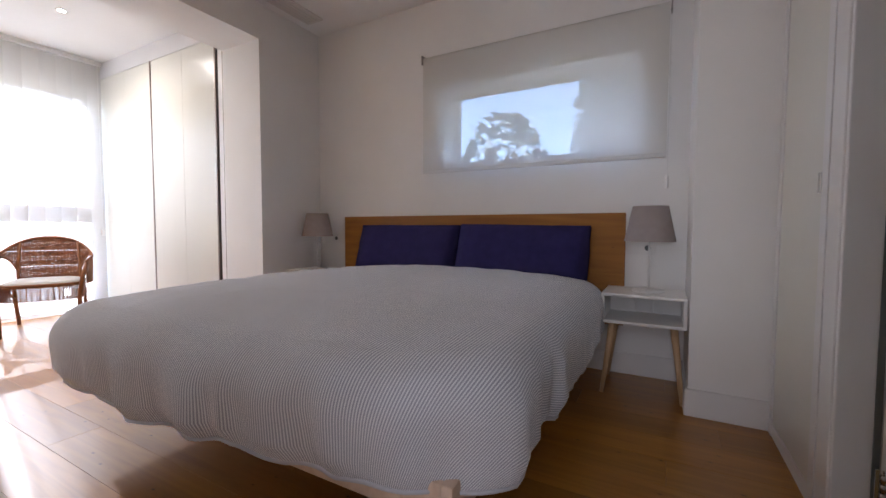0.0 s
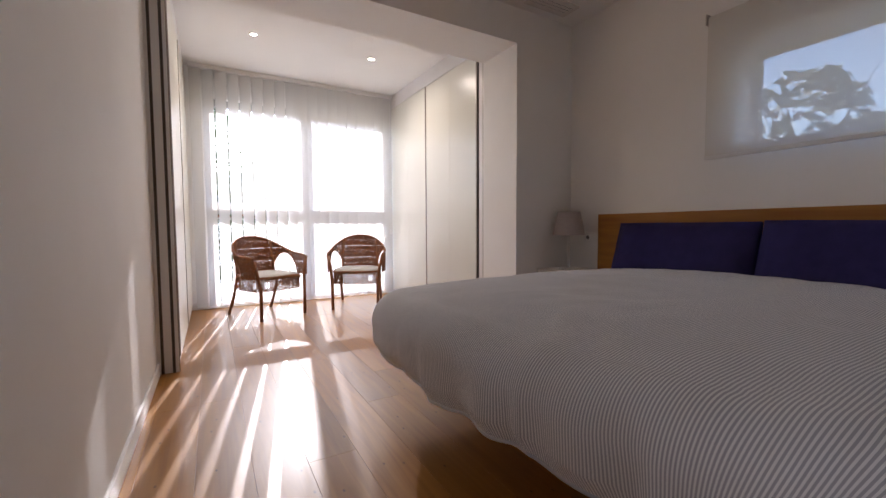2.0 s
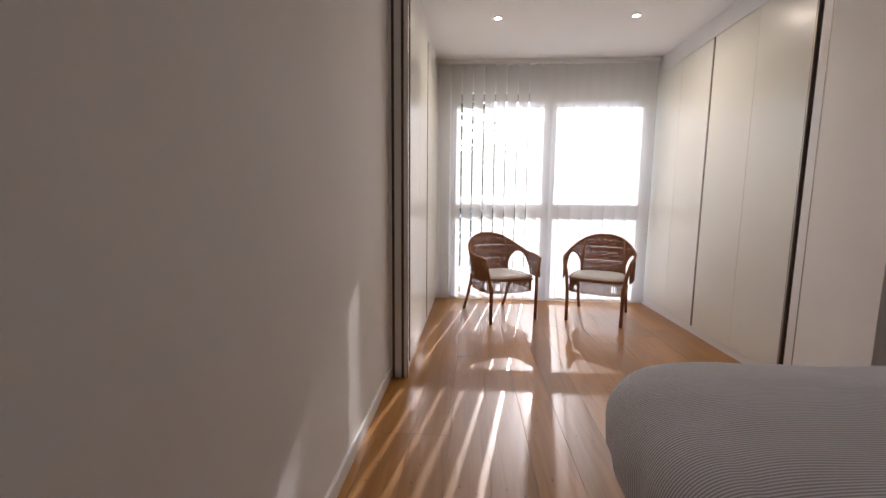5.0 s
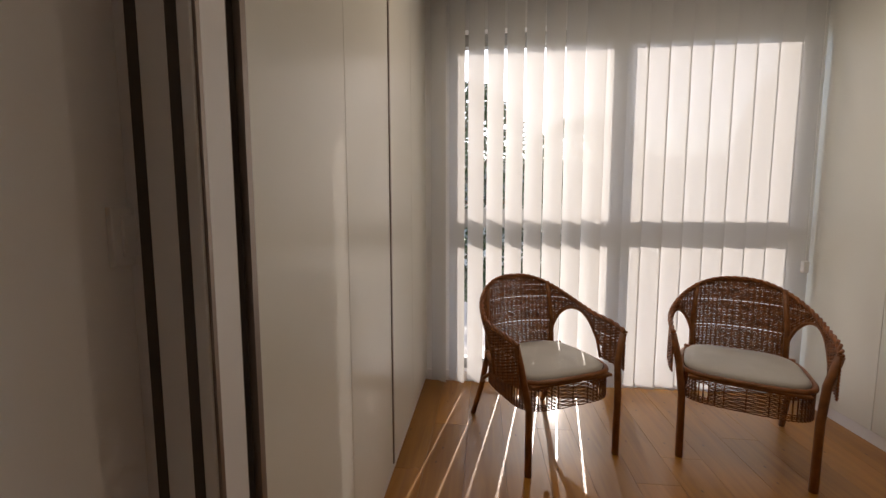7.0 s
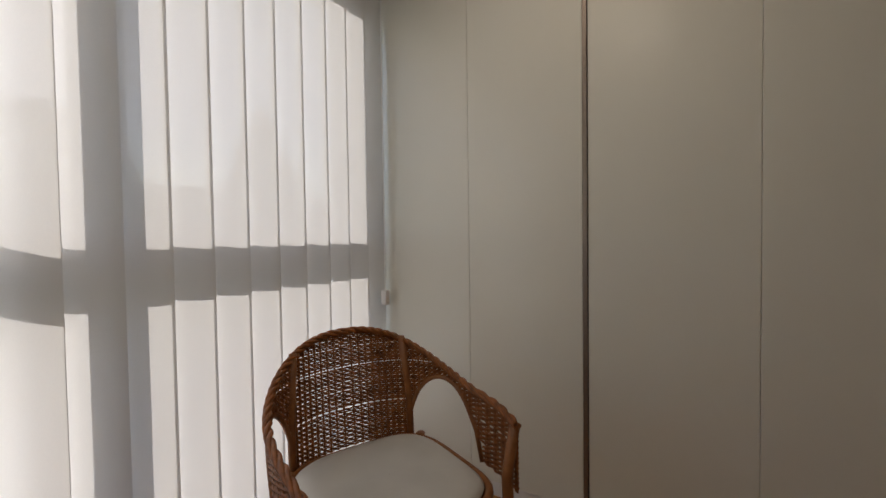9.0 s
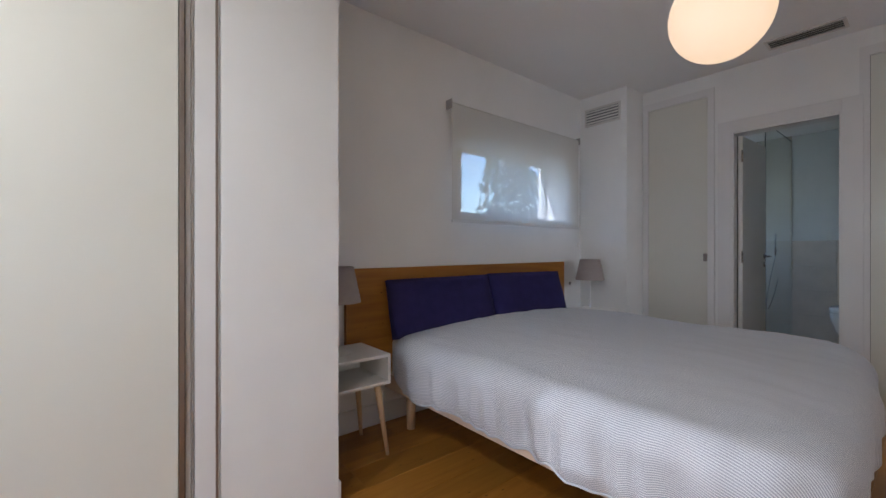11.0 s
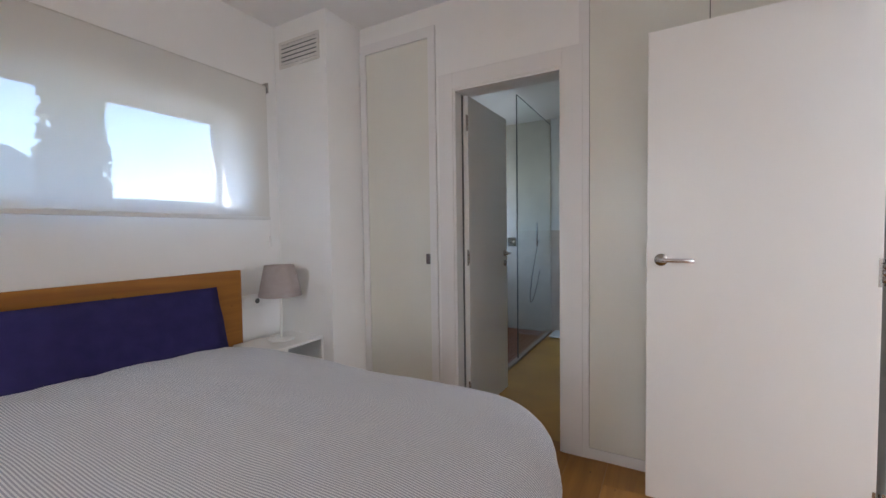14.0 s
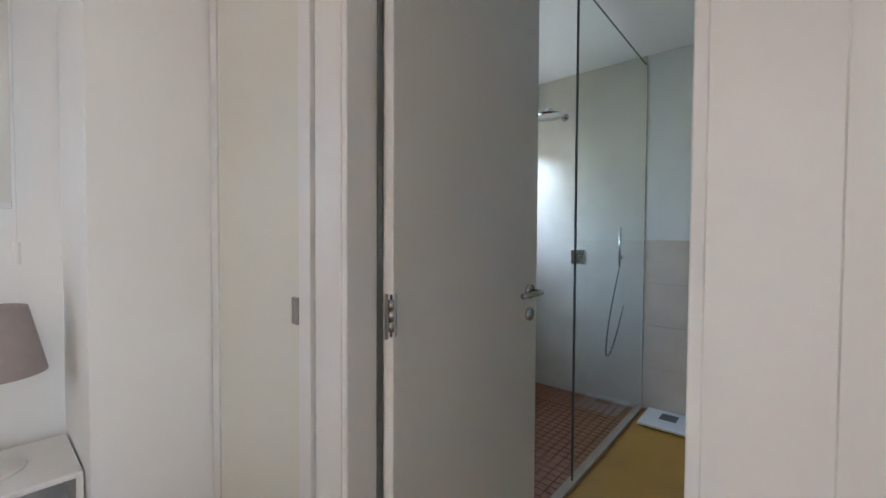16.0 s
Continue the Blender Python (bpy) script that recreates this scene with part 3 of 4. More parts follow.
def bath_door():
    t = tagged(new("door_2"), "white lacquered flush door opened into the bathroom", "door", kind="structure")
    t.location = (XE + 0.085, 2.268, 0.008)
    t.rotation_euler = (0, 0, radians(-1.5))
    part("leaf", boxes((0.0, 0.635, -0.036, 0.0, 0, 2.03), bevel=0.002, seg=1), LACQUER, t)
    # dark strip imitates the shade in the gap between lining and leaf
    part("gap_shade_strip", boxes((-0.018, -0.004, -0.006, -0.001, 0.0, 2.03)), GREYPL, t, "dark strip standing in for the shaded gap beside the leaf")
    lever(t, (0.585, -0.036, 1.03), (0, -1, 0), (-1, 0, 0), 0.024)
    bm = bmesh.new()
    tube(bm, [(0.585, -0.036, 0.955), (0.585, -0.044, 0.955)], 0.022, 18)
    part("lock_rose", bm, STEEL, t, smooth=True)
    for z in (0.2, 1.03, 1.86):
        hinge(t, (-0.004, -0.034, z), "x")
    return t


bath_door()
for nm, b in (("bath_door_frame_left", (XE - 0.017, XE, BY1, BY1 + 0.095, 0, 2.15)), ("bath_door_frame_right", (XE - 0.017, XE, BY0 - 0.105, BY0, 0, 2.15)), ("bath_door_frame_top", (XE - 0.017, XE, BY0, BY1, BZ, 2.15)),
              ("bath_door_lining_left", (XE - 0.012, XE + 0.135, BY1 - 0.016, BY1 + 0.002, 0, BZ)), ("bath_door_lining_right", (XE - 0.012, XE + 0.135, BY0 - 0.002, BY0 + 0.014, 0, BZ)), ("bath_door_lining_top", (XE - 0.012, XE + 0.135, BY0 + 0.014, BY1 - 0.016, BZ - 0.014, BZ + 0.002))):
    structure(nm, boxes(b, bevel=0.002, seg=1), TRIM, "white lacquered door casing", "door frame")


# ---- bed ----
BX0, BX1, BYF, BYH = -1.53, 0.25, 1.52, 3.40


def bed():
    t = thing("bed", "double bed with a honey oak headboard and pale wooden frame", "bed", ((BX0 + BX1) / 2, (BYF + BYH) / 2, 0))
    o = Vector(t.location)

    def bx(x0, x1, y0, y1, z0, z1):
        return (x0 - o.x, x1 - o.x, y0 - o.y, y1 - o.y, z0, z1)
    part("headboard", boxes(bx(-1.785, 0.43, 3.438, 3.466, 0.30, 0.985), bevel=0.002), OAK, t, "wide honey oak veneer headboard with knots")
    part("side_rail", boxes(bx(BX0, BX0 + 0.03, BYF, 3.43, 0.24, 0.335), bevel=0.006), PINE, t)
    part("side_rail", boxes(bx(BX1 - 0.03, BX1, BYF, 3.43, 0.24, 0.335), bevel=0.006), PINE, t)
    part("foot_rail", boxes(bx(BX0 + 0.03, BX1 - 0.03, BYF, BYF + 0.03, 0.24, 0.335), bevel=0.006), PINE, t)
    part("slat_base", boxes(bx(BX0 + 0.03, BX1 - 0.03, BYF + 0.03, 3.43, 0.27, 0.30)), PINE, t)
    for x, y in ((BX0 + 0.10, 3.28), (BX1 - 0.10, 3.28), (BX0 + 0.50, BYF + 0.75), (BX1 - 0.50, BYF + 0.75)):
        part("leg", tube(bmesh.new(), [(x - o.x, y - o.y, 0.0), (x - o.x, y - o.y, 0.27)], 0.026, 16, r_end=0.033), BEECH, t, smooth=True)
    return t


bed()
tagged(new("mattress", mesh_of("mattress", boxes((BX0 + 0.03, BX1 - 0.05, BYF + 0.20, 3.41, 0.302, 0.545), bevel=0.05, seg=4), SHEET, True)), "white mattress on the bed frame", "mattress")


def duvet():
    """A puffy cover, draped over both sides and the foot."""
    x0, x1, y0, y1, rc = -1.475, 0.235, 1.485, 3.36, 0.24
    pts = []
    nside = 64
    def corner(cx, cy, a0):
        for k in range(17):
            a = radians(a0 + 90 * k / 16)
            pts.append((cx + rc * math.cos(a), cy + rc * math.sin(a), math.cos(a), math.sin(a)))
    def side(ax, ay, bx, by, nx, ny):
        for k in range(1, nside):
            f = k / nside
            pts.append((ax + (bx - ax) * f, ay + (by - ay) * f, nx, ny))
    corner(x0 + rc, y0 + rc, 180); side(x0 + rc, y0, x1 - rc, y0, 0, -1)
    corner(x1 - rc, y0 + rc, 270); side(x1, y0 + rc, x1, y1 - rc, 1, 0)
    corner(x1 - rc, y1 - rc, 0); side(x1 - rc, y1, x0 + rc, y1, 0, 1)
    corner(x0 + rc, y1 - rc, 90); side(x0, y1 - rc, x0, y0 + rc, -1, 0)
    bm = bmesh.new()
    uvl = bm.loops.layers.uv.new("UVMap")
    cx, cy = (x0 + x1) / 2, (y0 + y1) / 2
    uvs, rings = {}, []
    top = 0.632

    def puff(x, y):
        v = Vector((x * 1.9, y * 1.9, 0.3))
        return 0.020 * noise.noise(v) + 0.007 * noise.noise(v * 3.1) + 0.004 * noise.noise(Vector((x * 15 + 3 * noise.noise(v), y * 4, 2)))
    inner = 34
    for i in range(inner + 1):
        f = i / inner
        ring = []
        for px, py, nx, ny in pts:
            x, y = cx + (px - cx) * f, cy + (py - cy) * f
            v = bm.verts.new((x, y, top + puff(x, y) - 0.035 * f ** 6))
            uvs[v] = (x, y)
            ring.append(v)
        rings.append(ring)
    outer = 26
    seam = []
    for px, py, nx, ny in pts:
        fold = noise.noise(Vector((px * 5.2, py * 5.2, 4.0)))
        fold2 = 0.50 - 2.4 * abs(noise.noise(Vector((px * 9.0, py * 9.0, 9.0))))
        length = 0.345 + 0.05 * abs(nx) + 0.045 * noise.noise(Vector((px * 2.0, py * 2.0, 1.0)))
        if ny > 0.5:
            length = 0.12
        seam.append((fold, fold2, length))
    r = 0.125
    for i in range(1, outer + 1):
        g = i / outer
        ring = []
        for (px, py, nx, ny), (fold, fold2, length) in zip(pts, seam):
            d = g * length
            arc = r * radians(97)
            if d < arc:
                a = d / r
                o, h = r * math.sin(a), r * (1 - math.cos(a))
            else:
                e = d - arc
                a = radians(97)
                o, h = r * math.sin(a) + e * math.cos(a) * 0.7, r * (1 - math.cos(a)) + e * math.sin(a)
            k = max(0.0, d - 0.08) / 0.3
            o += k * (0.046 * fold + 0.042 * fold2) - 0.035 * max(0.0, g - 0.85) / 0.15 * (0.6 + fold2)
            h += 0.012 * k * fold2
            x, y = px + nx * o, py + ny * o
            v = bm.verts.new((x, y, top - 0.035 + puff(px, py) - h))
            uvs[v] = (px + nx * d, py + ny * d)
            ring.append(v)
        rings.append(ring)
    n = len(pts)
    for a, b in zip(rings, rings[1:]):
        for i in range(n):
            j = (i + 1) % n
            if a is rings[0]:
                f = bm.faces.new((a[i], b[i], b[j]))
            else:
                f = bm.faces.new((a[i], b[i], b[j], a[j]))
            for l in f.loops:
                l[uvl].uv = uvs[l.vert]
    for v in bm.verts:
        v.co.y += 0.06 * min(1.0, max(0.0, (v.co.x + 0.7) / 0.9)) * min(1.0, max(0.0, (2.3 - v.co.y) / 0.8))
    bmesh.ops.remove_doubles(bm, verts=rings[0], dist=1e-5)
    hem_path = [v.co.copy() for v in rings[-1]]
    ob = new("duvet", mesh_of("duvet", bm, DUVET, True))
    part("hem", tube(bmesh.new(), hem_path, 0.006, 6, closed=True), DUVET, ob, "stitched hem of the duvet cover", True)
    th = ob.modifiers.new("thickness", "SOLIDIFY")
    th.thickness = 0.012
    th.offset = -1
    return tagged(ob, "grey and white pinstriped duvet draped over the bed", "duvet")


duvet()


def head_cushion(x0, x1, lean):
    w, h, d = x1 - x0, 0.365, 0.19
    bm = boxes((-w / 2, w / 2, -d / 2, d / 2, 0, h))
    bmesh.ops.subdivide_edges(bm, edges=list(bm.edges), cuts=10, use_grid_fill=True)
    for v in bm.verts:
        u, q, k = 2 * v.co.x / w, 2 * v.co.z / h - 1, 2 * v.co.y / d
        e = max(0.0, 1 - abs(u) ** 5) ** 0.4 * max(0.0, 1 - abs(q) ** 4) ** 0.4
        v.co.y *= 0.30 + 0.70 * e
        v.co.y *= 1.0 - 0.5 * (v.co.z / h)
        v.co += 0.004 * Vector((noise.noise(v.co * 9), noise.noise(v.co * 9 + Vector((5, 0, 0))), noise.noise(v.co * 7)))
    ob = new("head_cushion", mesh_of("head_cushion", bm, NAVY, True))
    ob.matrix_world = pose((x0 + x1) / 2, 3.30, 0.555, -15, 0, 0) @ pose(0, 0, 0, 0, lean, 0)
    return tagged(ob, "navy blue fabric cushion leaning on the headboard", "cushion", "headboard cushions")


head_cushion(-1.535, -0.655, 0)
head_cushion(-0.645, 0.235, 0.8)


# ---- nightstands and lamps ----
def nightstand(at):
    t = thing("nightstand", "white open-shelf nightstand on splayed beech legs", "nightstand", at, "nightstands")
    w, d, z0, z1, k = 0.40, 0.33, 0.385, 0.545, 0.016
    part("top", boxes((-w / 2, w / 2, -d / 2, d / 2, z1 - k, z1), bevel=0.003), LACQUER, t)
    part("bottom", boxes((-w / 2, w / 2, -d / 2, d / 2, z0, z0 + k), bevel=0.003), LACQUER, t)
    part("side", boxes((-w / 2, -w / 2 + k, -d / 2, d / 2, z0 + k, z1 - k)), LACQUER, t)
    part("side", boxes((w / 2 - k, w / 2, -d / 2, d / 2, z0 + k, z1 - k)), LACQUER, t)
    part("back", boxes((-w / 2 + k, -0.05, d / 2 - 0.012, d / 2, z0 + k, z1 - k)), LACQUER, t)
    part("back", boxes((0.05, w / 2 - k, d / 2 - 0.012, d / 2, z0 + k, z1 - k)), LACQUER, t)
    for sx in (-1, 1):
        for sy in (-1, 1):
            part("leg", tube(bmesh.new(), [(sx * 0.19, sy * 0.15, 0.0), (sx * 0.145, sy * 0.115, z0)], 0.010, 14, r_end=0.019), BEECH, t, smooth=True)
    return t


ns = nightstand((-1.90, 3.245, 0))
copy_thing(ns, pose(0.545, 3.245, 0))


def table_lamp(at):
    t = thing("table_lamp", "white table lamp with a taupe fabric shade on the nightstand", "lamp", at, "bedside lamps")
    part("base", lathe([(0.0, 0.0), (0.078, 0.0), (0.080, 0.004), (0.074, 0.009), (0.012, 0.014), (0.0, 0.015)]), PLASTIC, t, smooth=True)
    part("stem", tube(bmesh.new(), [(0, 0, 0.012), (0, 0, 0.36)], 0.006, 12), PLASTIC, t, smooth=True)
    part("shade", lathe([(0.128, 0.275), (0.088, 0.465), (0.086, 0.465), (0.126, 0.277), (0.128, 0.275)], 56), SHADE, t, "taupe fabric tapered shade", True)
    bm = bmesh.new()
    for k in range(3):
        a = 2 * math.pi * k / 3
        tube(bm, [(0, 0, 0.36), (0.087 * math.cos(a), 0.087 * math.sin(a), 0.455)], 0.0015, 5)
    part("spider", bm, STEEL, t)
    part("bulb", lathe([(0.0, 0.44), (0.02, 0.43), (0.028, 0.41), (0.022, 0.385), (0.013, 0.36), (0.0, 0.36)], 20), PLASTIC, t, smooth=True)
    bm = bmesh.new()
    tube(bm, [(0.05, 0.05, 0.006), (-0.01, 0.12, 0.006), (-0.05, 0.125, 0.006), (-0.03, 0.15, 0.005), (0.02, 0.185, 0.0), (0.02, 0.19, -0.2)], 0.003, 6)
    part("cable", bm, PLASTIC, t)
    return t


lamp = table_lamp((-1.925, 3.26, 0.545))
copy_thing(lamp, pose(0.565, 3.255, 0.545))


def wall_plate(name, label, p, out, gangs, sockets):
    """Plate on a wall that looks along -y or +y; each gang is a rocker or a socket."""
    t = thing(name, label, "socket" if sockets else "switch", p)
    w = 0.072 * gangs + 0.01
    s = out
    part("plate", boxes((-w / 2, w / 2, min(0, s * 0.009), max(0, s * 0.009), -0.04, 0.04), bevel=0.002), PLASTIC, t)
    for g in range(gangs):
        c = -w / 2 + 0.041 + 0.072 * g
        if g in sockets:
            bm = bmesh.new()
            tube(bm, [(c, s * 0.008, 0), (c, s * 0.0125, 0)], 0.021, 20)
            k = part("socket_insert", bm, PLASTIC, t)
            bm = bmesh.new()
            tube(bm, [(c, s * 0.0125, 0), (c, s * 0.0132, 0)], 0.0165, 20)
            part("socket_well", bm, GREYPL, k)
        else:
            part("rocker", boxes((c - 0.028, c + 0.028, min(s * 0.008, s * 0.013), max(s * 0.008, s * 0.013), -0.028, 0.028), bevel=0.002), PLASTIC, t)
    return t


wall_plate("socket_plate", "white double plate with switch and socket beside the headboard", (0.515, YN, 0.775), -1, 2, {1})
wall_plate("socket_plate", "white double plate with socket and switch beside the headboard", (-1.865, YN, 0.80), -1, 2, {0})
wall_plate("light_switch", "white light switch on the wall near the doorway", (0.10, YS, 1.10), 1, 1, set())
wall_plate("light_switch", "white light switch at the end of the plain wall", (-2.56, YS, 1.135), 1, 1, set())


def thermostat():
    t = thing("thermostat", "white wall thermostat with a dark display", "thermostat", (0.10, YS, 1.63))
    part("case", boxes((-0.055, 0.055, 0, 0.028, -0.045, 0.045), bevel=0.005), PLASTIC, t)
    part("display", boxes((-0.015, 0.042, 0.028, 0.0295, -0.025, 0.028)), PAPER, t, "dark grey display")


thermostat()


# ---- ceiling fittings ----
def globe_lamp():
    t = thing("globe_lamp", "lit white opal glass globe pendant lamp", "ceiling lamp", (-0.74, 1.845, ZC))
    bm = bmesh.new()
    bmesh.ops.create_uvsphere(bm, u_segments=48, v_segments=28, radius=0.205)
    bmesh.ops.translate(bm, verts=bm.verts, vec=(0, 0, -0.425))
    part("globe", bm, GLOBE, t, "glowing opal glass globe", True)
    part("collar", tube(bmesh.new(), [(0, 0, -0.225), (0, 0, -0.17)], 0.035, 20), STEEL, t, smooth=True)
    part("cord", tube(bmesh.new(), [(0, 0, -0.17), (0, 0, -0.02)], 0.004, 8), PLASTIC, t)
    part("canopy", tube(bmesh.new(), [(0, 0, -0.025), (0, 0, -0.001)], 0.05, 24), PLASTIC, t)


globe_lamp()


def grille(name, label, m, w, h, n):
    """A vent with frame and slats, lying in its own xy plane, looking along +z."""
    t = thing(name, label, "vent")
    t.matrix_world = m
    f = 0.018
    part("frame", boxes((-w / 2, w / 2, -h / 2, -h / 2 + f, 0, 0.009), (-w / 2, w / 2, h / 2 - f, h / 2, 0, 0.009), (-w / 2, -w / 2 + f, -h / 2 + f, h / 2 - f, 0, 0.009), (w / 2 - f, w / 2, -h / 2 + f, h / 2 - f, 0, 0.009)), VENT, t)
    part("backing", boxes((-w / 2 + f, w / 2 - f, -h / 2 + f, h / 2 - f, 0.0005, 0.0015)), GREYPL, t)
    for k in range(n):
        y = -h / 2 + f + (h - 2 * f) * (k + 0.5) / n
        bm = boxes((-w / 2 + f, w / 2 - f, -0.24 * h / n, 0.24 * h / n, -0.001, 0.001))
        bmesh.ops.rotate(bm, verts=bm.verts, matrix=Euler((radians(32), 0, 0)).to_matrix())
        bmesh.ops.translate(bm, verts=bm.verts, vec=(0, y, 0.0055))
        part("slat", bm, VENT, t)
    return t


grille("ceiling_vent", "white slotted ceiling air vent", pose(0.84, 1.80, ZC, 180, 0, -90), 0.42, 0.17, 4)
grille("ceiling_vent", "white slotted ceiling air vent near the alcove", pose(-1.93, 3.06, ZC, 180, 0, -90), 0.42, 0.17, 4)
grille("wall_vent", "white louvred air vent high on the column", pose(0.75, 3.235, 2.38, 90, 0, -90), 0.36, 0.17, 5)


def spot(at):
    t = thing("recessed_spot", "small lit recessed ceiling spotlight", "spotlight", at, "alcove ceiling spots")
    part("ring", lathe([(0.024, 0.0), (0.040, 0.0), (0.041, -0.004), (0.026, -0.006), (0.024, 0.0)], 32), TRIM, t, smooth=True)
    part("lens", lathe([(0.0, -0.0025), (0.0245, -0.0025), (0.0245, -0.001), (0.0, -0.001)], 24), SPOT, t)
    return t


sp = spot((-3.64, 1.13, ZA))
copy_thing(sp, pose(-3.64, 2.23, ZA))


# ---- wicker armchairs ----
def wicker_chair(at, yaw, label):
    """Local x is forward, the origin on the floor midway between the front legs."""
    t = thing("wicker_armchair", label, "armchair", at, "wicker chairs by the window")
    t.rotation_euler = (0, 0, radians(yaw))
    cxs, a, b = -0.235, 0.30, 0.310

    def plan(phi, z=0.6):
        """phi 0 at the back's middle, +-1 at the arm fronts."""
        ang = math.pi - phi * radians(112)
        lean = 0.10 * (z - 0.42) * max(0.0, math.cos(phi * radians(112)))
        e = 0.86
        cx_, sx_ = math.cos(ang), math.sin(ang)
        x = cxs + a * math.copysign(abs(cx_) ** e, cx_) * (1.0 if cx_ < 0 else 1.7)
        y = b * math.copysign(abs(sx_) ** e, sx_)
        return x - lean, y

    def rim(phi):
        f = abs(phi)
        return 0.795 - 0.185 * (0.5 - 0.5 * math.cos(math.pi * min(1.0, f / 0.94))) - 0.02 * max(0, f - 0.9) / 0.1

    def low(phi):
        """Lower edge of the weave, arched over the side openings."""
        f = abs(phi)
        if f < 0.33 or f > 0.83:
            return 0.40
        u = (f - 0.58) / 0.25
        return 0.40 + 0.225 * max(0.0, 1 - u * u) ** 0.5

    bm = bmesh.new()
    steps = 110
    z, row = 0.405, 0
    while z < 0.79:
        run = []
        for i in range(steps + 1):
            phi = -1 + 2 * i / steps
            if low(phi) - 0.004 < z < rim(phi) - 0.004:
                x, y = plan(phi, z)
                k = 0.0035 * (1 if (i + row) % 2 else -1)
                n = Vector((x - cxs, y, 0)).normalized()
                run.append((x + n.x * k, y + n.y * k, z + 0.0012 * noise.noise(Vector((phi * 20, z * 90, at[1])))))
            else:
                if len(run) > 1:
                    tube(bm, run, 0.0037, 4)
                run = []
        if len(run) > 1:
            tube(bm, run, 0.0037, 4)
        row += 1
        z += 0.0072 + 0.0012 * noise.noise(Vector((z * 40, 3, 1))) + (0.0035 if row in (18, 37) else 0)
    for i in range(0, steps + 1, 2):
        phi = -1 + 2 * i / steps
        z0, z1 = low(phi), rim(phi)
        tube(bm, [(*plan(phi, z0 + (z1 - z0) * k / 4), z0 + (z1 - z0) * k / 4) for k in range(5)], 0.0034, 5)
    part("woven_back", bm, WICKER, t, "brown woven wicker back and arms")["kind"] = "stuff"
    # braided rim
    bm = bmesh.new()
    path = [(*plan(-1 + 2 * i / 160, 0.75), rim(-1 + 2 * i / 160)) for i in range(161)]
    for ph in range(3):
        pts = []
        for i, p in enumerate(path):
            w = i * 0.55 + ph * 2 * math.pi / 3
            x, y, zz = p
            n = Vector((x - cxs, y, 0)).normalized()
            pts.append((x + n.x * 0.007 * math.cos(w), y + n.y * 0.007 * math.cos(w), zz + 0.007 * math.sin(w)))
        tube(bm, pts, 0.0066, 6)
    part("braided_rim", bm, WICKER, t, smooth=True)
    # arches round the openings
    for s in (-1, 1):
        bm = bmesh.new()
        pts = []
        for i in range(25):
            u = -1 + 2 * i / 24
            phi = s * (0.58 + 0.25 * u)
            zz = 0.40 + 0.225 * max(0.0, 1 - u * u) ** 0.5
            pts.append((*plan(phi, zz), zz))
        tube(bm, pts, 0.008, 8)
        part("arch", bm, RATTAN, t, smooth=True)
    # back posts, front legs, rear legs, braces
    for s in (-1, 1):
        part("back_post", tube(bmesh.new(), [(*plan(s * 0.345, 0.40), 0.36), (*plan(s * 0.345, 0.56), 0.56), (*plan(s * 0.31, 0.76), 0.76)], 0.013, 10), RATTAN, t, smooth=True)
        fx, fy = plan(s * 0.985, 0.6)
        part("front_leg", tube(bmesh.new(), [(0.0, s * 0.242, 0.0), (0.002, s * 0.244, 0.30), (fx + 0.002, s * 0.262, 0.45), (fx, fy, 0.582)], 0.016, 12), RATTAN, t, smooth=True)
        part("rear_leg", tube(bmesh.new(), [(-0.60, s * 0.235, 0.0), (-0.50, s * 0.232, 0.20), (-0.445, s * 0.23, 0.36), (-0.44, s * 0.225, 0.42)], 0.014, 12, r_end=0.016), RATTAN, t, smooth=True)
        part("brace", tube(bmesh.new(), [(-0.505, s * 0.232, 0.22), (-0.45, s * 0.24, 0.27), (-0.36, s * 0.25, 0.33)], 0.010, 8), RATTAN, t, smooth=True)

    def seat_edge(k, grow=0.0):
        u = k * 2 * math.pi
        c, s = math.cos(u), math.sin(u)
        e = 0.5
        return (-0.255 + (0.240 + grow) * math.copysign(abs(c) ** e, c), (0.262 + grow) * math.copysign(abs(s) ** e, s) * (0.96 + 0.05 * c))
    part("seat_ring", tube(bmesh.new(), [(*seat_edge(k / 60), 0.405) for k in range(60)], 0.012, 8, closed=True), RATTAN, t, smooth=True)
    bm = bmesh.new()
    for r_ in range(16):
        zz = 0.275 + r_ * 0.0085
        pts = []
        for k in range(-40, 41):
            u = k / 40 * 0.30
            x, y = seat_edge(u)
            w = 0.003 * (1 if (k + r_) % 2 else -1)
            pts.append((x + w, y, zz))
        if 4 <= r_ <= 10:
            for q0, q1 in ((0, 14), (18, 30), (34, 47), (51, 63), (67, 81)):
                tube(bm, pts[q0:q1], 0.0034, 4)
        else:
            tube(bm, pts, 0.0034, 4)
    for k in range(-40, 41, 2):
        x, y = seat_edge(k / 40 * 0.30)
        tube(bm, [(x, y, 0.275), (x, y, 0.405)], 0.0032, 5)
    part("woven_apron", bm, WICKER, t, "open woven wicker skirt under the seat")["kind"] = "stuff"
    part("seat_panel", boxes((-0.46, -0.01, -0.22, 0.22, 0.385, 0.398), bevel=0.004), RATTAN, t)
    # cushion
    bm = bmesh.new()
    rings = []
    prof = [(0.0, 0.446), (0.5, 0.444), (0.8, 0.438), (0.94, 0.430), (1.0, 0.417), (0.985, 0.404), (0.93, 0.398), (0.0, 0.398)]
    for f, zz in prof:
        rings.append([bm.verts.new((-0.235 + (seat_edge(k / 60, -0.012)[0] + 0.235) * max(f, 0.002), seat_edge(k / 60, -0.012)[1] * max(f, 0.002), zz)) for k in range(60)])
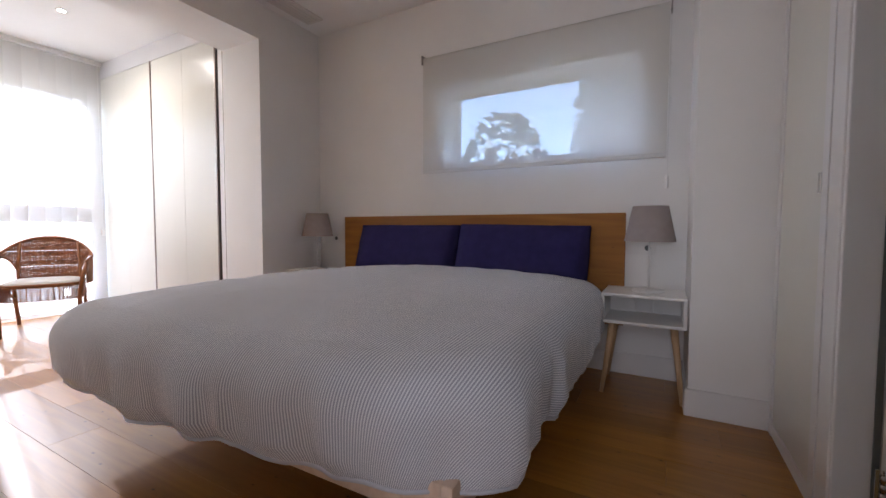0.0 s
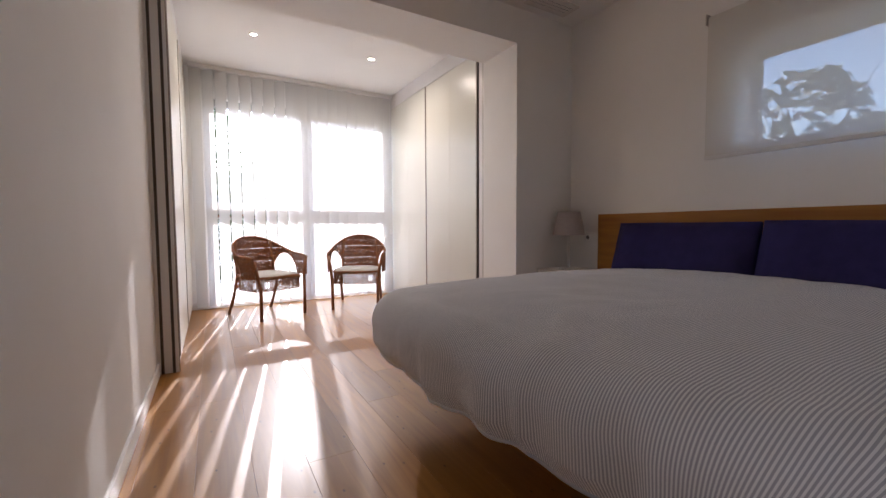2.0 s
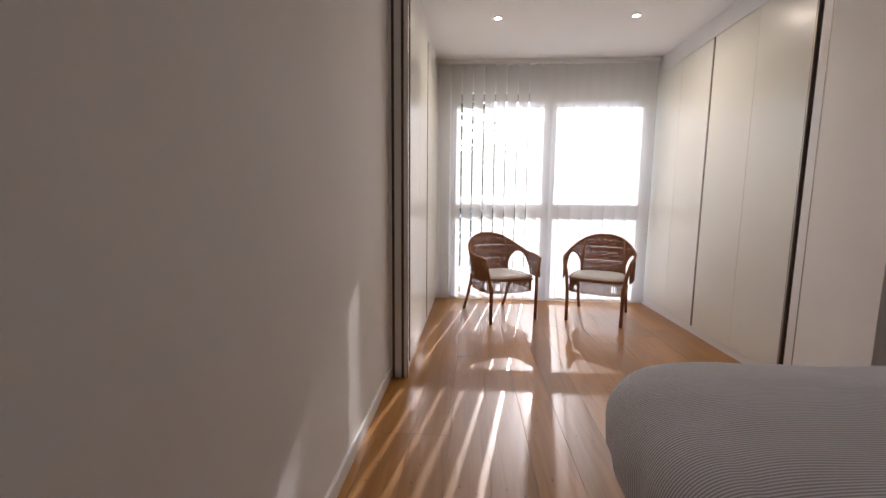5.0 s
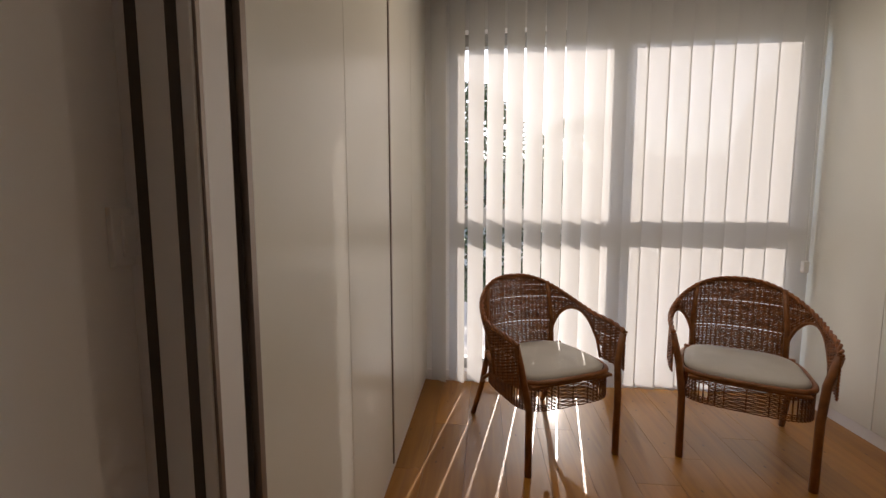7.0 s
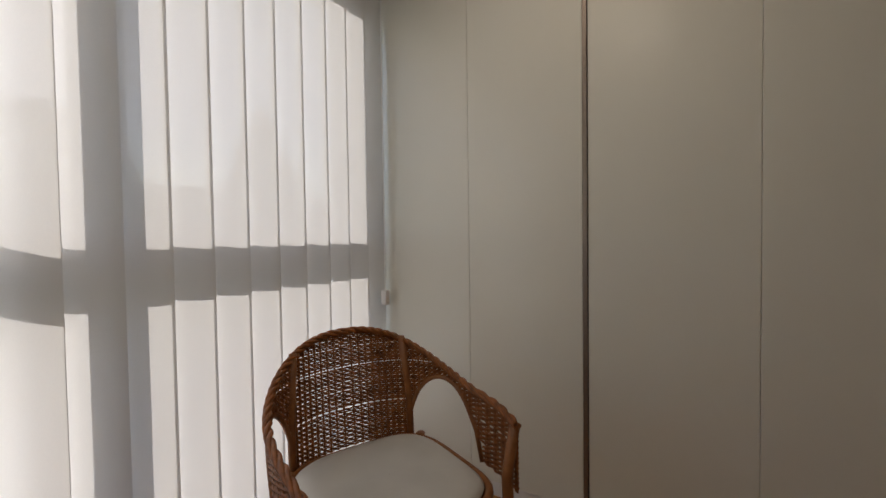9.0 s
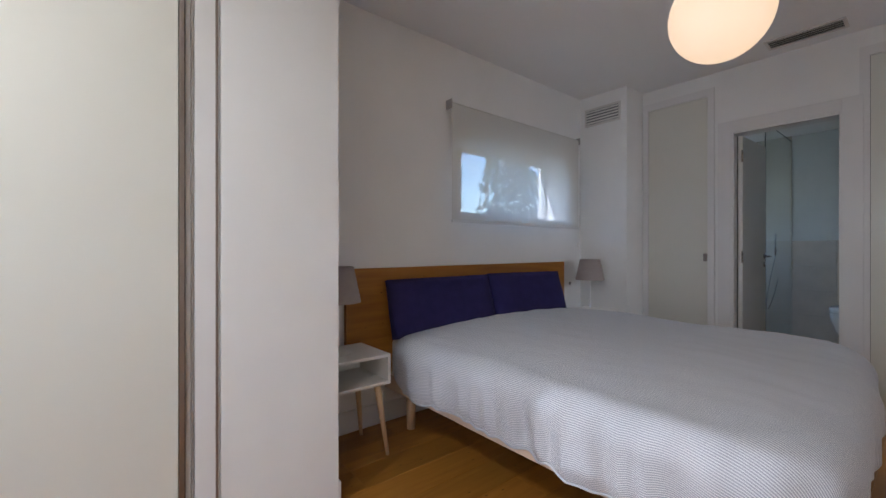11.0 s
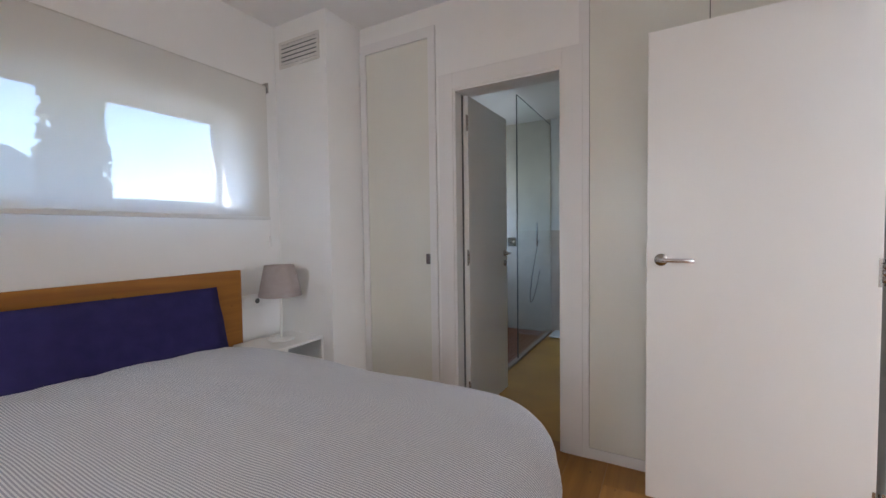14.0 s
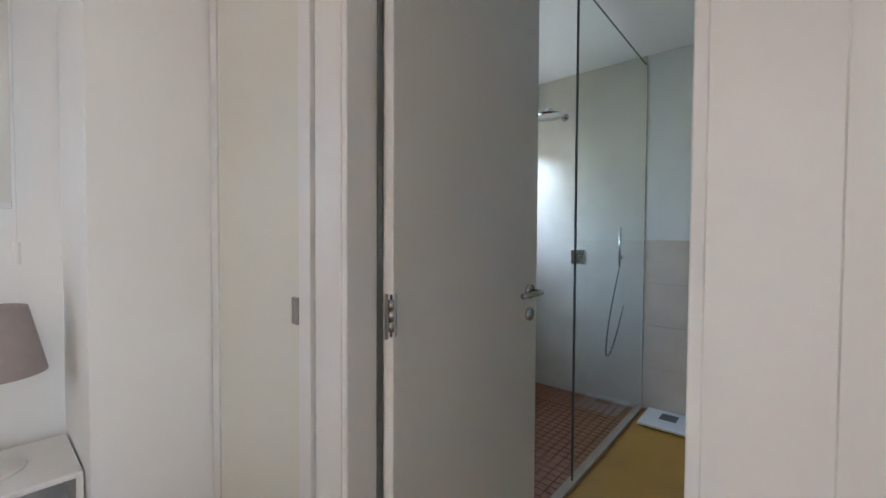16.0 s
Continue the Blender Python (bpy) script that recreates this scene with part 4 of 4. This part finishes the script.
    for r0, r1 in zip(rings, rings[1:]):
        for k in range(60):
            bm.faces.new((r0[k], r0[(k + 1) % 60], r1[(k + 1) % 60], r1[k]))
    part("seat_cushion", bm, CUSHION, t, "pale grey padded seat cushion", True)
    return t


chair = wicker_chair((-3.845, 1.355, 0), 26, "brown wicker armchair with a pale seat cushion by the window blind")
copy_thing(chair, pose(-3.86, 2.09, 0, 0, 0, -25))


# ---- bathroom things ----
screen = thing("shower_screen", "clear glass shower screen with a dark edge", "shower screen", (3.0, 2.36, 0.018))
sheet_part("glass", [(-0.54, 0, 0), (0.655, 0, 0), (0.655, 0, 2.42), (-0.54, 0, 2.42)], SHOWERGLASS, screen)
part("glass_edge", boxes((-0.546, -0.540, -0.005, 0.005, 0, 2.42)), GREYPL, screen, "dark green glass edge")
part("top_edge", boxes((-0.546, 0.655, -0.004, 0.004, 2.42, 2.424)), GREYPL, screen, "dark green glass edge")
structure("shower_curb", boxes((1.25, 3.652, 2.340, 2.385, -0.1, 0.018), bevel=0.003), GROUT, "low pale stone shower kerb", "kerb")
shower_floor = structure("shower_floor", boxes((1.25, 3.652, 2.385, 3.40, -0.1, -0.012)), GROUT, "terracotta mosaic shower floor with pale joints", "floor")


def shower_set():
    t = thing("rain_shower", "chrome rain shower head on a wall arm", "shower", (3.652, 2.95, 2.18))
    part("arm", tube(bmesh.new(), [(0, 0, 0), (-0.30, 0, 0.0), (-0.33, 0, -0.015), (-0.335, 0, -0.05)], 0.011, 12), CHROME, t, smooth=True)
    part("rose", lathe([(0.0, -0.05), (0.03, -0.052), (0.125, -0.062), (0.125, -0.07), (0.0, -0.07)], 40, (-0.335, 0, 0)), CHROME, t, smooth=True)
    part("wall_flange", tube(bmesh.new(), [(-0.01, 0, 0), (0, 0, 0)], 0.03, 20), CHROME, t)
    m = thing("shower_mixer", "square chrome shower mixer on the wall", "tap", (3.652, 2.83, 1.07))
    part("plate", boxes((-0.012, 0, -0.055, 0.055, -0.055, 0.055), bevel=0.003), CHROME, m)
    part("knob", tube(bmesh.new(), [(-0.012, 0, 0), (-0.05, 0, 0)], 0.022, 20), CHROME, m)
    part("lever", boxes((-0.05, -0.04, -0.006, 0.006, -0.05, 0.0), bevel=0.002), CHROME, m)
    h = thing("hand_shower", "chrome hand shower with a hanging hose", "shower", (3.652, 2.50, 1.08))
    part("holder", tube(bmesh.new(), [(0, 0, 0), (-0.05, 0, 0)], 0.018, 14), CHROME, h)
    part("wand", tube(bmesh.new(), [(-0.055, 0, -0.06), (-0.06, 0, 0.22)], 0.011, 12), CHROME, h, smooth=True)
    pts = []
    for i in range(33):
        f = i / 32
        pts.append((-0.05 + 0.03 * f, 0.12 * math.sin(f * math.pi) * (1 - 0.3 * f) + 0.0 - 0.02 * f, -0.06 - 0.68 * math.sin(f * math.pi * 0.86) ** 1.0))
    part("hose", tube(bmesh.new(), pts, 0.0065, 8), CHROME, h, smooth=True)


shower_set()


def toilet():
    t = thing("toilet", "white wall-hung ceramic toilet with closed lid", "toilet", (3.667, 1.80, 0))

    def egg(k, f=1.0, fx=1.0):
        u = k * 2 * math.pi
        c, s = math.cos(u), math.sin(u)
        return (-0.25 + 0.27 * math.copysign(abs(c) ** 0.8, c) * fx, 0.18 * math.copysign(abs(s) ** 0.8, s) * f)
    bm = bmesh.new()
    rings = []
    for z, f, fx in ((0.11, 0.3, 0.3), (0.12, 0.55, 0.62), (0.20, 0.75, 0.82), (0.32, 0.95, 0.96), (0.40, 1.0, 1.0), (0.405, 0.97, 0.97), (0.405, 0.01, 0.01)):
        rings.append([bm.verts.new((*egg(k / 40, f, fx), z)) for k in range(40)])
    for a, b in zip(rings, rings[1:]):
        for k in range(40):
            bm.faces.new((a[k], a[(k + 1) % 40], b[(k + 1) % 40], b[k]))
    part("bowl", bm, CERAMIC, t, smooth=True)
    bm = bmesh.new()
    rings = []
    for z, f in ((0.41, 0.99), (0.445, 1.02), (0.455, 0.98), (0.458, 0.01)):
        rings.append([bm.verts.new((*egg(k / 40, f, f), z)) for k in range(40)])
    for a, b in zip(rings, rings[1:]):
        for k in range(40):
            bm.faces.new((a[k], a[(k + 1) % 40], b[(k + 1) % 40], b[k]))
    part("lid", bm, CERAMIC, t, smooth=True)
    p = thing("flush_plate", "white wall flush plate with two buttons", "flush plate", (3.667, 1.80, 1.05))
    part("plate", boxes((-0.012, 0, -0.12, 0.12, -0.08, 0.08), bevel=0.003), PLASTIC, p)
    for y in (-0.055, 0.045):
        part("button", boxes((-0.017, -0.012, y - 0.04, y + 0.045, -0.05, 0.05), bevel=0.002), CHROME, p)


toilet()


def bath_scale():
    t = thing("bathroom_scale", "white glass bathroom scale with grey display on the floor", "scale", (3.49, 2.15, 0))
    part("platform", boxes((-0.15, 0.15, -0.15, 0.15, 0.012, 0.03), bevel=0.006), CERAMIC, t)
    part("display", boxes((-0.02, 0.09, -0.05, 0.05, 0.03, 0.0315)), GREYPL, t, "dark grey display")
    for x in (-0.11, 0.11):
        for y in (-0.11, 0.11):
            part("foot", tube(bmesh.new(), [(x, y, 0), (x, y, 0.013)], 0.018, 12), GREYPL, t)


bath_scale()

# ---- outside ----
structure("ground", boxes((-900, 900, -900, 900, -3.4, -3.0)), GRASS, "dry grassy garden ground", "ground")
structure("terrace", boxes((-7.2, -4.98, -1.5, 5.0, -0.25, -0.02)), TERR, "pale stone terrace outside the window", "terrace")


def hills():
    bm = bmesh.new()
    n, m = 90, 10
    rows = []
    for i in range(n + 1):
        a = radians(70 + 140 * i / n)
        h = 70 + 50 * noise.noise(Vector((i * 0.11, 0, 0))) + 14 * noise.noise(Vector((i * 0.45, 4, 0)))
        rows.append([bm.verts.new((math.cos(a) * (330 + 26 * k), math.sin(a) * (330 + 26 * k), -4 + h * math.sin(k / m * math.pi / 2) + 4 * noise.noise(Vector((i * 0.7, k * 0.9, 2))))) for k in range(m + 1)])
    for r0, r1 in zip(rows, rows[1:]):
        for k in range(m):
            bm.faces.new((r0[k], r1[k], r1[k + 1], r0[k + 1]))
    tagged(new("backdrop", mesh_of("backdrop", bm, HILL, True)), "hazy wooded hills in the distance", "hills", kind="structure")


hills()


def leaf_cloud(bm, rnd, count, where, size):
    for _ in range(count):
        p, sc = where(rnd)
        d = Vector((rnd.uniform(-1, 1), rnd.uniform(-1, 1), rnd.uniform(-0.4, 1))).normalized()
        s = d.cross(Vector((rnd.uniform(-1, 1), rnd.uniform(-1, 1), rnd.uniform(-1, 1)))).normalized()
        q = size * sc * rnd.uniform(0.6, 1.4)
        v = [bm.verts.new(p + d * q), bm.verts.new(p + s * q * 0.4), bm.verts.new(p - d * q * 0.7), bm.verts.new(p - s * q * 0.4)]
        bm.faces.new(v)


def tree(name, label, at, height, width, shape, count, size, mat, seed):
    """Trunk with limbs and a crown of many small leaves. shape maps height share to radius share."""
    rnd = random.Random(seed)
    t = thing(name, label, "tree", at)
    part("trunk", tube(bmesh.new(), [(0, 0, 0), (0.04, 0.02, height * 0.3), (0.0, 0.05, height * 0.9)], 0.05 + 0.02 * height / 3, 9, r_end=0.015), BARK, t, smooth=True)
    bm = bmesh.new()
    limbs = []
    for _ in range(26):
        f = rnd.uniform(0.2, 0.95)
        a = rnd.uniform(0, 6.283)
        r = width * shape(f) * rnd.uniform(0.6, 1.0)
        e = Vector((math.cos(a) * r, math.sin(a) * r, height * min(1.0, f + 0.12)))
        tube(bm, [(0, 0, height * f * 0.85), e * 0.55 + Vector((0, 0, height * f * 0.36)), e], 0.02, 5, r_end=0.005)
        limbs.append(e)
    part("limbs", bm, BARK, t)
    bm = bmesh.new()

    def where(r_):
        f = r_.random() ** 0.9
        a = r_.uniform(0, 6.283)
        lump = 1 + 0.28 * noise.noise(Vector((math.cos(a) * 1.6, math.sin(a) * 1.6, f * height * 0.9 + seed)))
        r = width * shape(f) * lump * (r_.random() ** 0.4)
        return Vector((math.cos(a) * r, math.sin(a) * r, height * f)), 1.0
    leaf_cloud(bm, rnd, count, where, size)
    part("crown", bm, mat, t)
    return t


def spire(f):
    return min(1.0, f * 8) * (1 - f ** 3) ** 0.6 * (1.0 - 0.25 * f)


def cone(f):
    return 0.0 if f < 0.08 else (1 - f) ** 0.8


def dome(f):
    return 0.0 if f < 0.25 else max(0.0, 1 - ((f - 0.6) / 0.42) ** 2) ** 0.5


for i, (x, y, h, w) in enumerate(((-0.25, 8.6, 8.8, 0.85), (1.3, 8.3, 8.2, 0.52), (5.3, 8.4, 8.5, 1.15))):
    tree("cypress", "tall dense dark green cypress in the garden", (x, y, -3), h, w, spire, 5200, 0.11, LEAF, 11 + i)
tree("tree", "feathery conifer in the garden behind the bedroom", (-2.3, 9.0, -3), 6.2, 1.35, dome, 1300, 0.17, LEAF2, 31)
tree("tree", "broad garden tree beyond the terrace", (-12.5, 0.2, -3), 7.2, 2.6, dome, 15000, 0.085, LEAF2, 41)
tree("tree", "broad garden tree beyond the terrace", (-13.5, 3.6, -3), 6.6, 2.3, dome, 10000, 0.085, LEAF2, 42)
tree("tree", "wide conical conifer beyond the terrace", (-11.0, 6.6, -3), 6.8, 2.4, cone, 9000, 0.1, LEAF, 43)
tree("tree", "broad garden tree beyond the terrace", (-12.0, -3.2, -3), 6.0, 2.4, dome, 9000, 0.085, LEAF2, 44)
for i, (x, y) in enumerate(((2.4, 10.5), (3.4, 11.2), (0.4, 11.0), (-1.2, 10.6), (-3.6, 11.0), (6.4, 10.5))):
    tree("shrub", "rounded green garden shrub", (x, y, -3), 4.3 + 0.4 * math.sin(i * 2.1), 0.95, dome, 1500, 0.13, LEAF2, 60 + i)


def house(at, w, d, h, label):
    t = thing("house", label, "house", at)
    part("wall", boxes((-w / 2, w / 2, -d / 2, d / 2, 0, h)), RENDERW, t)
    part("roof", boxes((-w / 2 - 0.3, w / 2 + 0.3, -d / 2 - 0.3, d / 2 + 0.3, h, h + 0.25), bevel=0.05), ROOFT, t)
    for k in range(3):
        x = -w / 2 + w * (k + 0.5) / 3
        for sd in (-1, 1):
            g = part("window", boxes((x - 0.5, x + 0.5, sd * (d / 2 + 0.02) - 0.03, sd * (d / 2 + 0.02) + 0.03, h - 1.9, h - 0.7)), GREYPL, t)
            part("sill", boxes((x - 0.6, x + 0.6, sd * (d / 2 + 0.06) - 0.06, sd * (d / 2 + 0.06) + 0.06, h - 2.0, h - 1.9)), RENDERW, g)


house((1.0, 24, -3), 10, 7, 5.2, "white rendered house with flat tiled roof behind the garden")
house((-34, 2, -3), 7, 12, 4.6, "white rendered house below the terrace")

# ---- pieces of floors and walls ----
PLANK_W = 0.185


def planks():
    """Oak boards laid along the room, with staggered ends."""
    rnd = random.Random(5)
    shared = {}

    def board(length):
        key = round(length, 2)
        if key not in shared:
            bm = boxes((0, key - 0.0006, 0, PLANK_W - 0.0006, -0.02, 0.0))
            top = [e for e in bm.edges if all(abs(v.co.z) < 1e-6 for v in e.verts)]
            bmesh.ops.bevel(bm, geom=top, offset=0.0007, segments=1, affect="EDGES")
            shared[key] = mesh_of("plank", bm, FLOOR)
        return shared[key]
    y, k = 0.302, 0
    while y < 3.47:
        x = -4.74 - rnd.choice((0.0, 0.4, 0.8, 1.2, 1.6))
        while x < 1.16:
            ln = rnd.choice((1.4, 1.8, 2.0, 2.2))
            a, b = max(x, -4.74), min(x + ln, 1.16)
            if b - a > 0.05:
                ob = new("plank", board(b - a))
                ob.parent = floor
                ob.location = (a, y, 0.0)
            x += ln
        y += PLANK_W


planks()


def shower_mosaic():
    me = mesh_of("tile", boxes((0, 0.046, 0, 0.046, -0.011, 0.0), bevel=0.002, seg=1), MOSAIC)
    for i in range(14):
        for j in range(20):
            ob = new("tile", me)
            ob.parent = shower_floor
            ob.location = (2.62 + i * 0.0505 + 0.0, 2.39 + j * 0.0505, -0.001)
    bm = bmesh.new()
    for i in range(28):
        for j in range(20):
            x, y = 1.26 + i * 0.0505, 2.39 + j * 0.0505
            if x < 2.58:
                b = boxes((x, x + 0.046, y, y + 0.046, -0.011, -0.001))
                me2 = bpy.data.meshes.new("tmp")
                b.to_mesh(me2)
                b.free()
                bm.from_mesh(me2)
                bpy.data.meshes.remove(me2)
    for i in range(6):
        for j in range(20):
            x, y = 3.33 + i * 0.0505, 2.39 + j * 0.0505
            b = boxes((x, x + 0.046, y, y + 0.046, -0.011, -0.001))
            me2 = bpy.data.meshes.new("tmp")
            b.to_mesh(me2)
            b.free()
            bm.from_mesh(me2)
            bpy.data.meshes.remove(me2)
    ob = part("mosaic", bm, MOSAIC, shower_floor)
    ob["kind"] = "stuff"


shower_mosaic()


def bath_tiles():
    """Large beige wall tiles up to the dado line."""
    wall = bpy.data.objects["bath_wall_far"]
    me = mesh_of("tile", boxes((-0.012, 0.0, 0.0, 0.397, 0.0, 0.299), bevel=0.0015, seg=1), TILE)
    for r_ in range(4):
        for c in range(7):
            y = 2.352 - 0.4 * (c + 1) + (0.2 if r_ % 2 else 0.0)
            if r_ % 2 and c == 0:
                y = 1.952 + 0.002
            ob = new("tile", me)
            ob.parent = wall
            ob.location = (3.667, y if not (r_ % 2) else 2.352 - 0.4 * (c + 1), 0.003 + r_ * 0.3005)


bath_tiles()
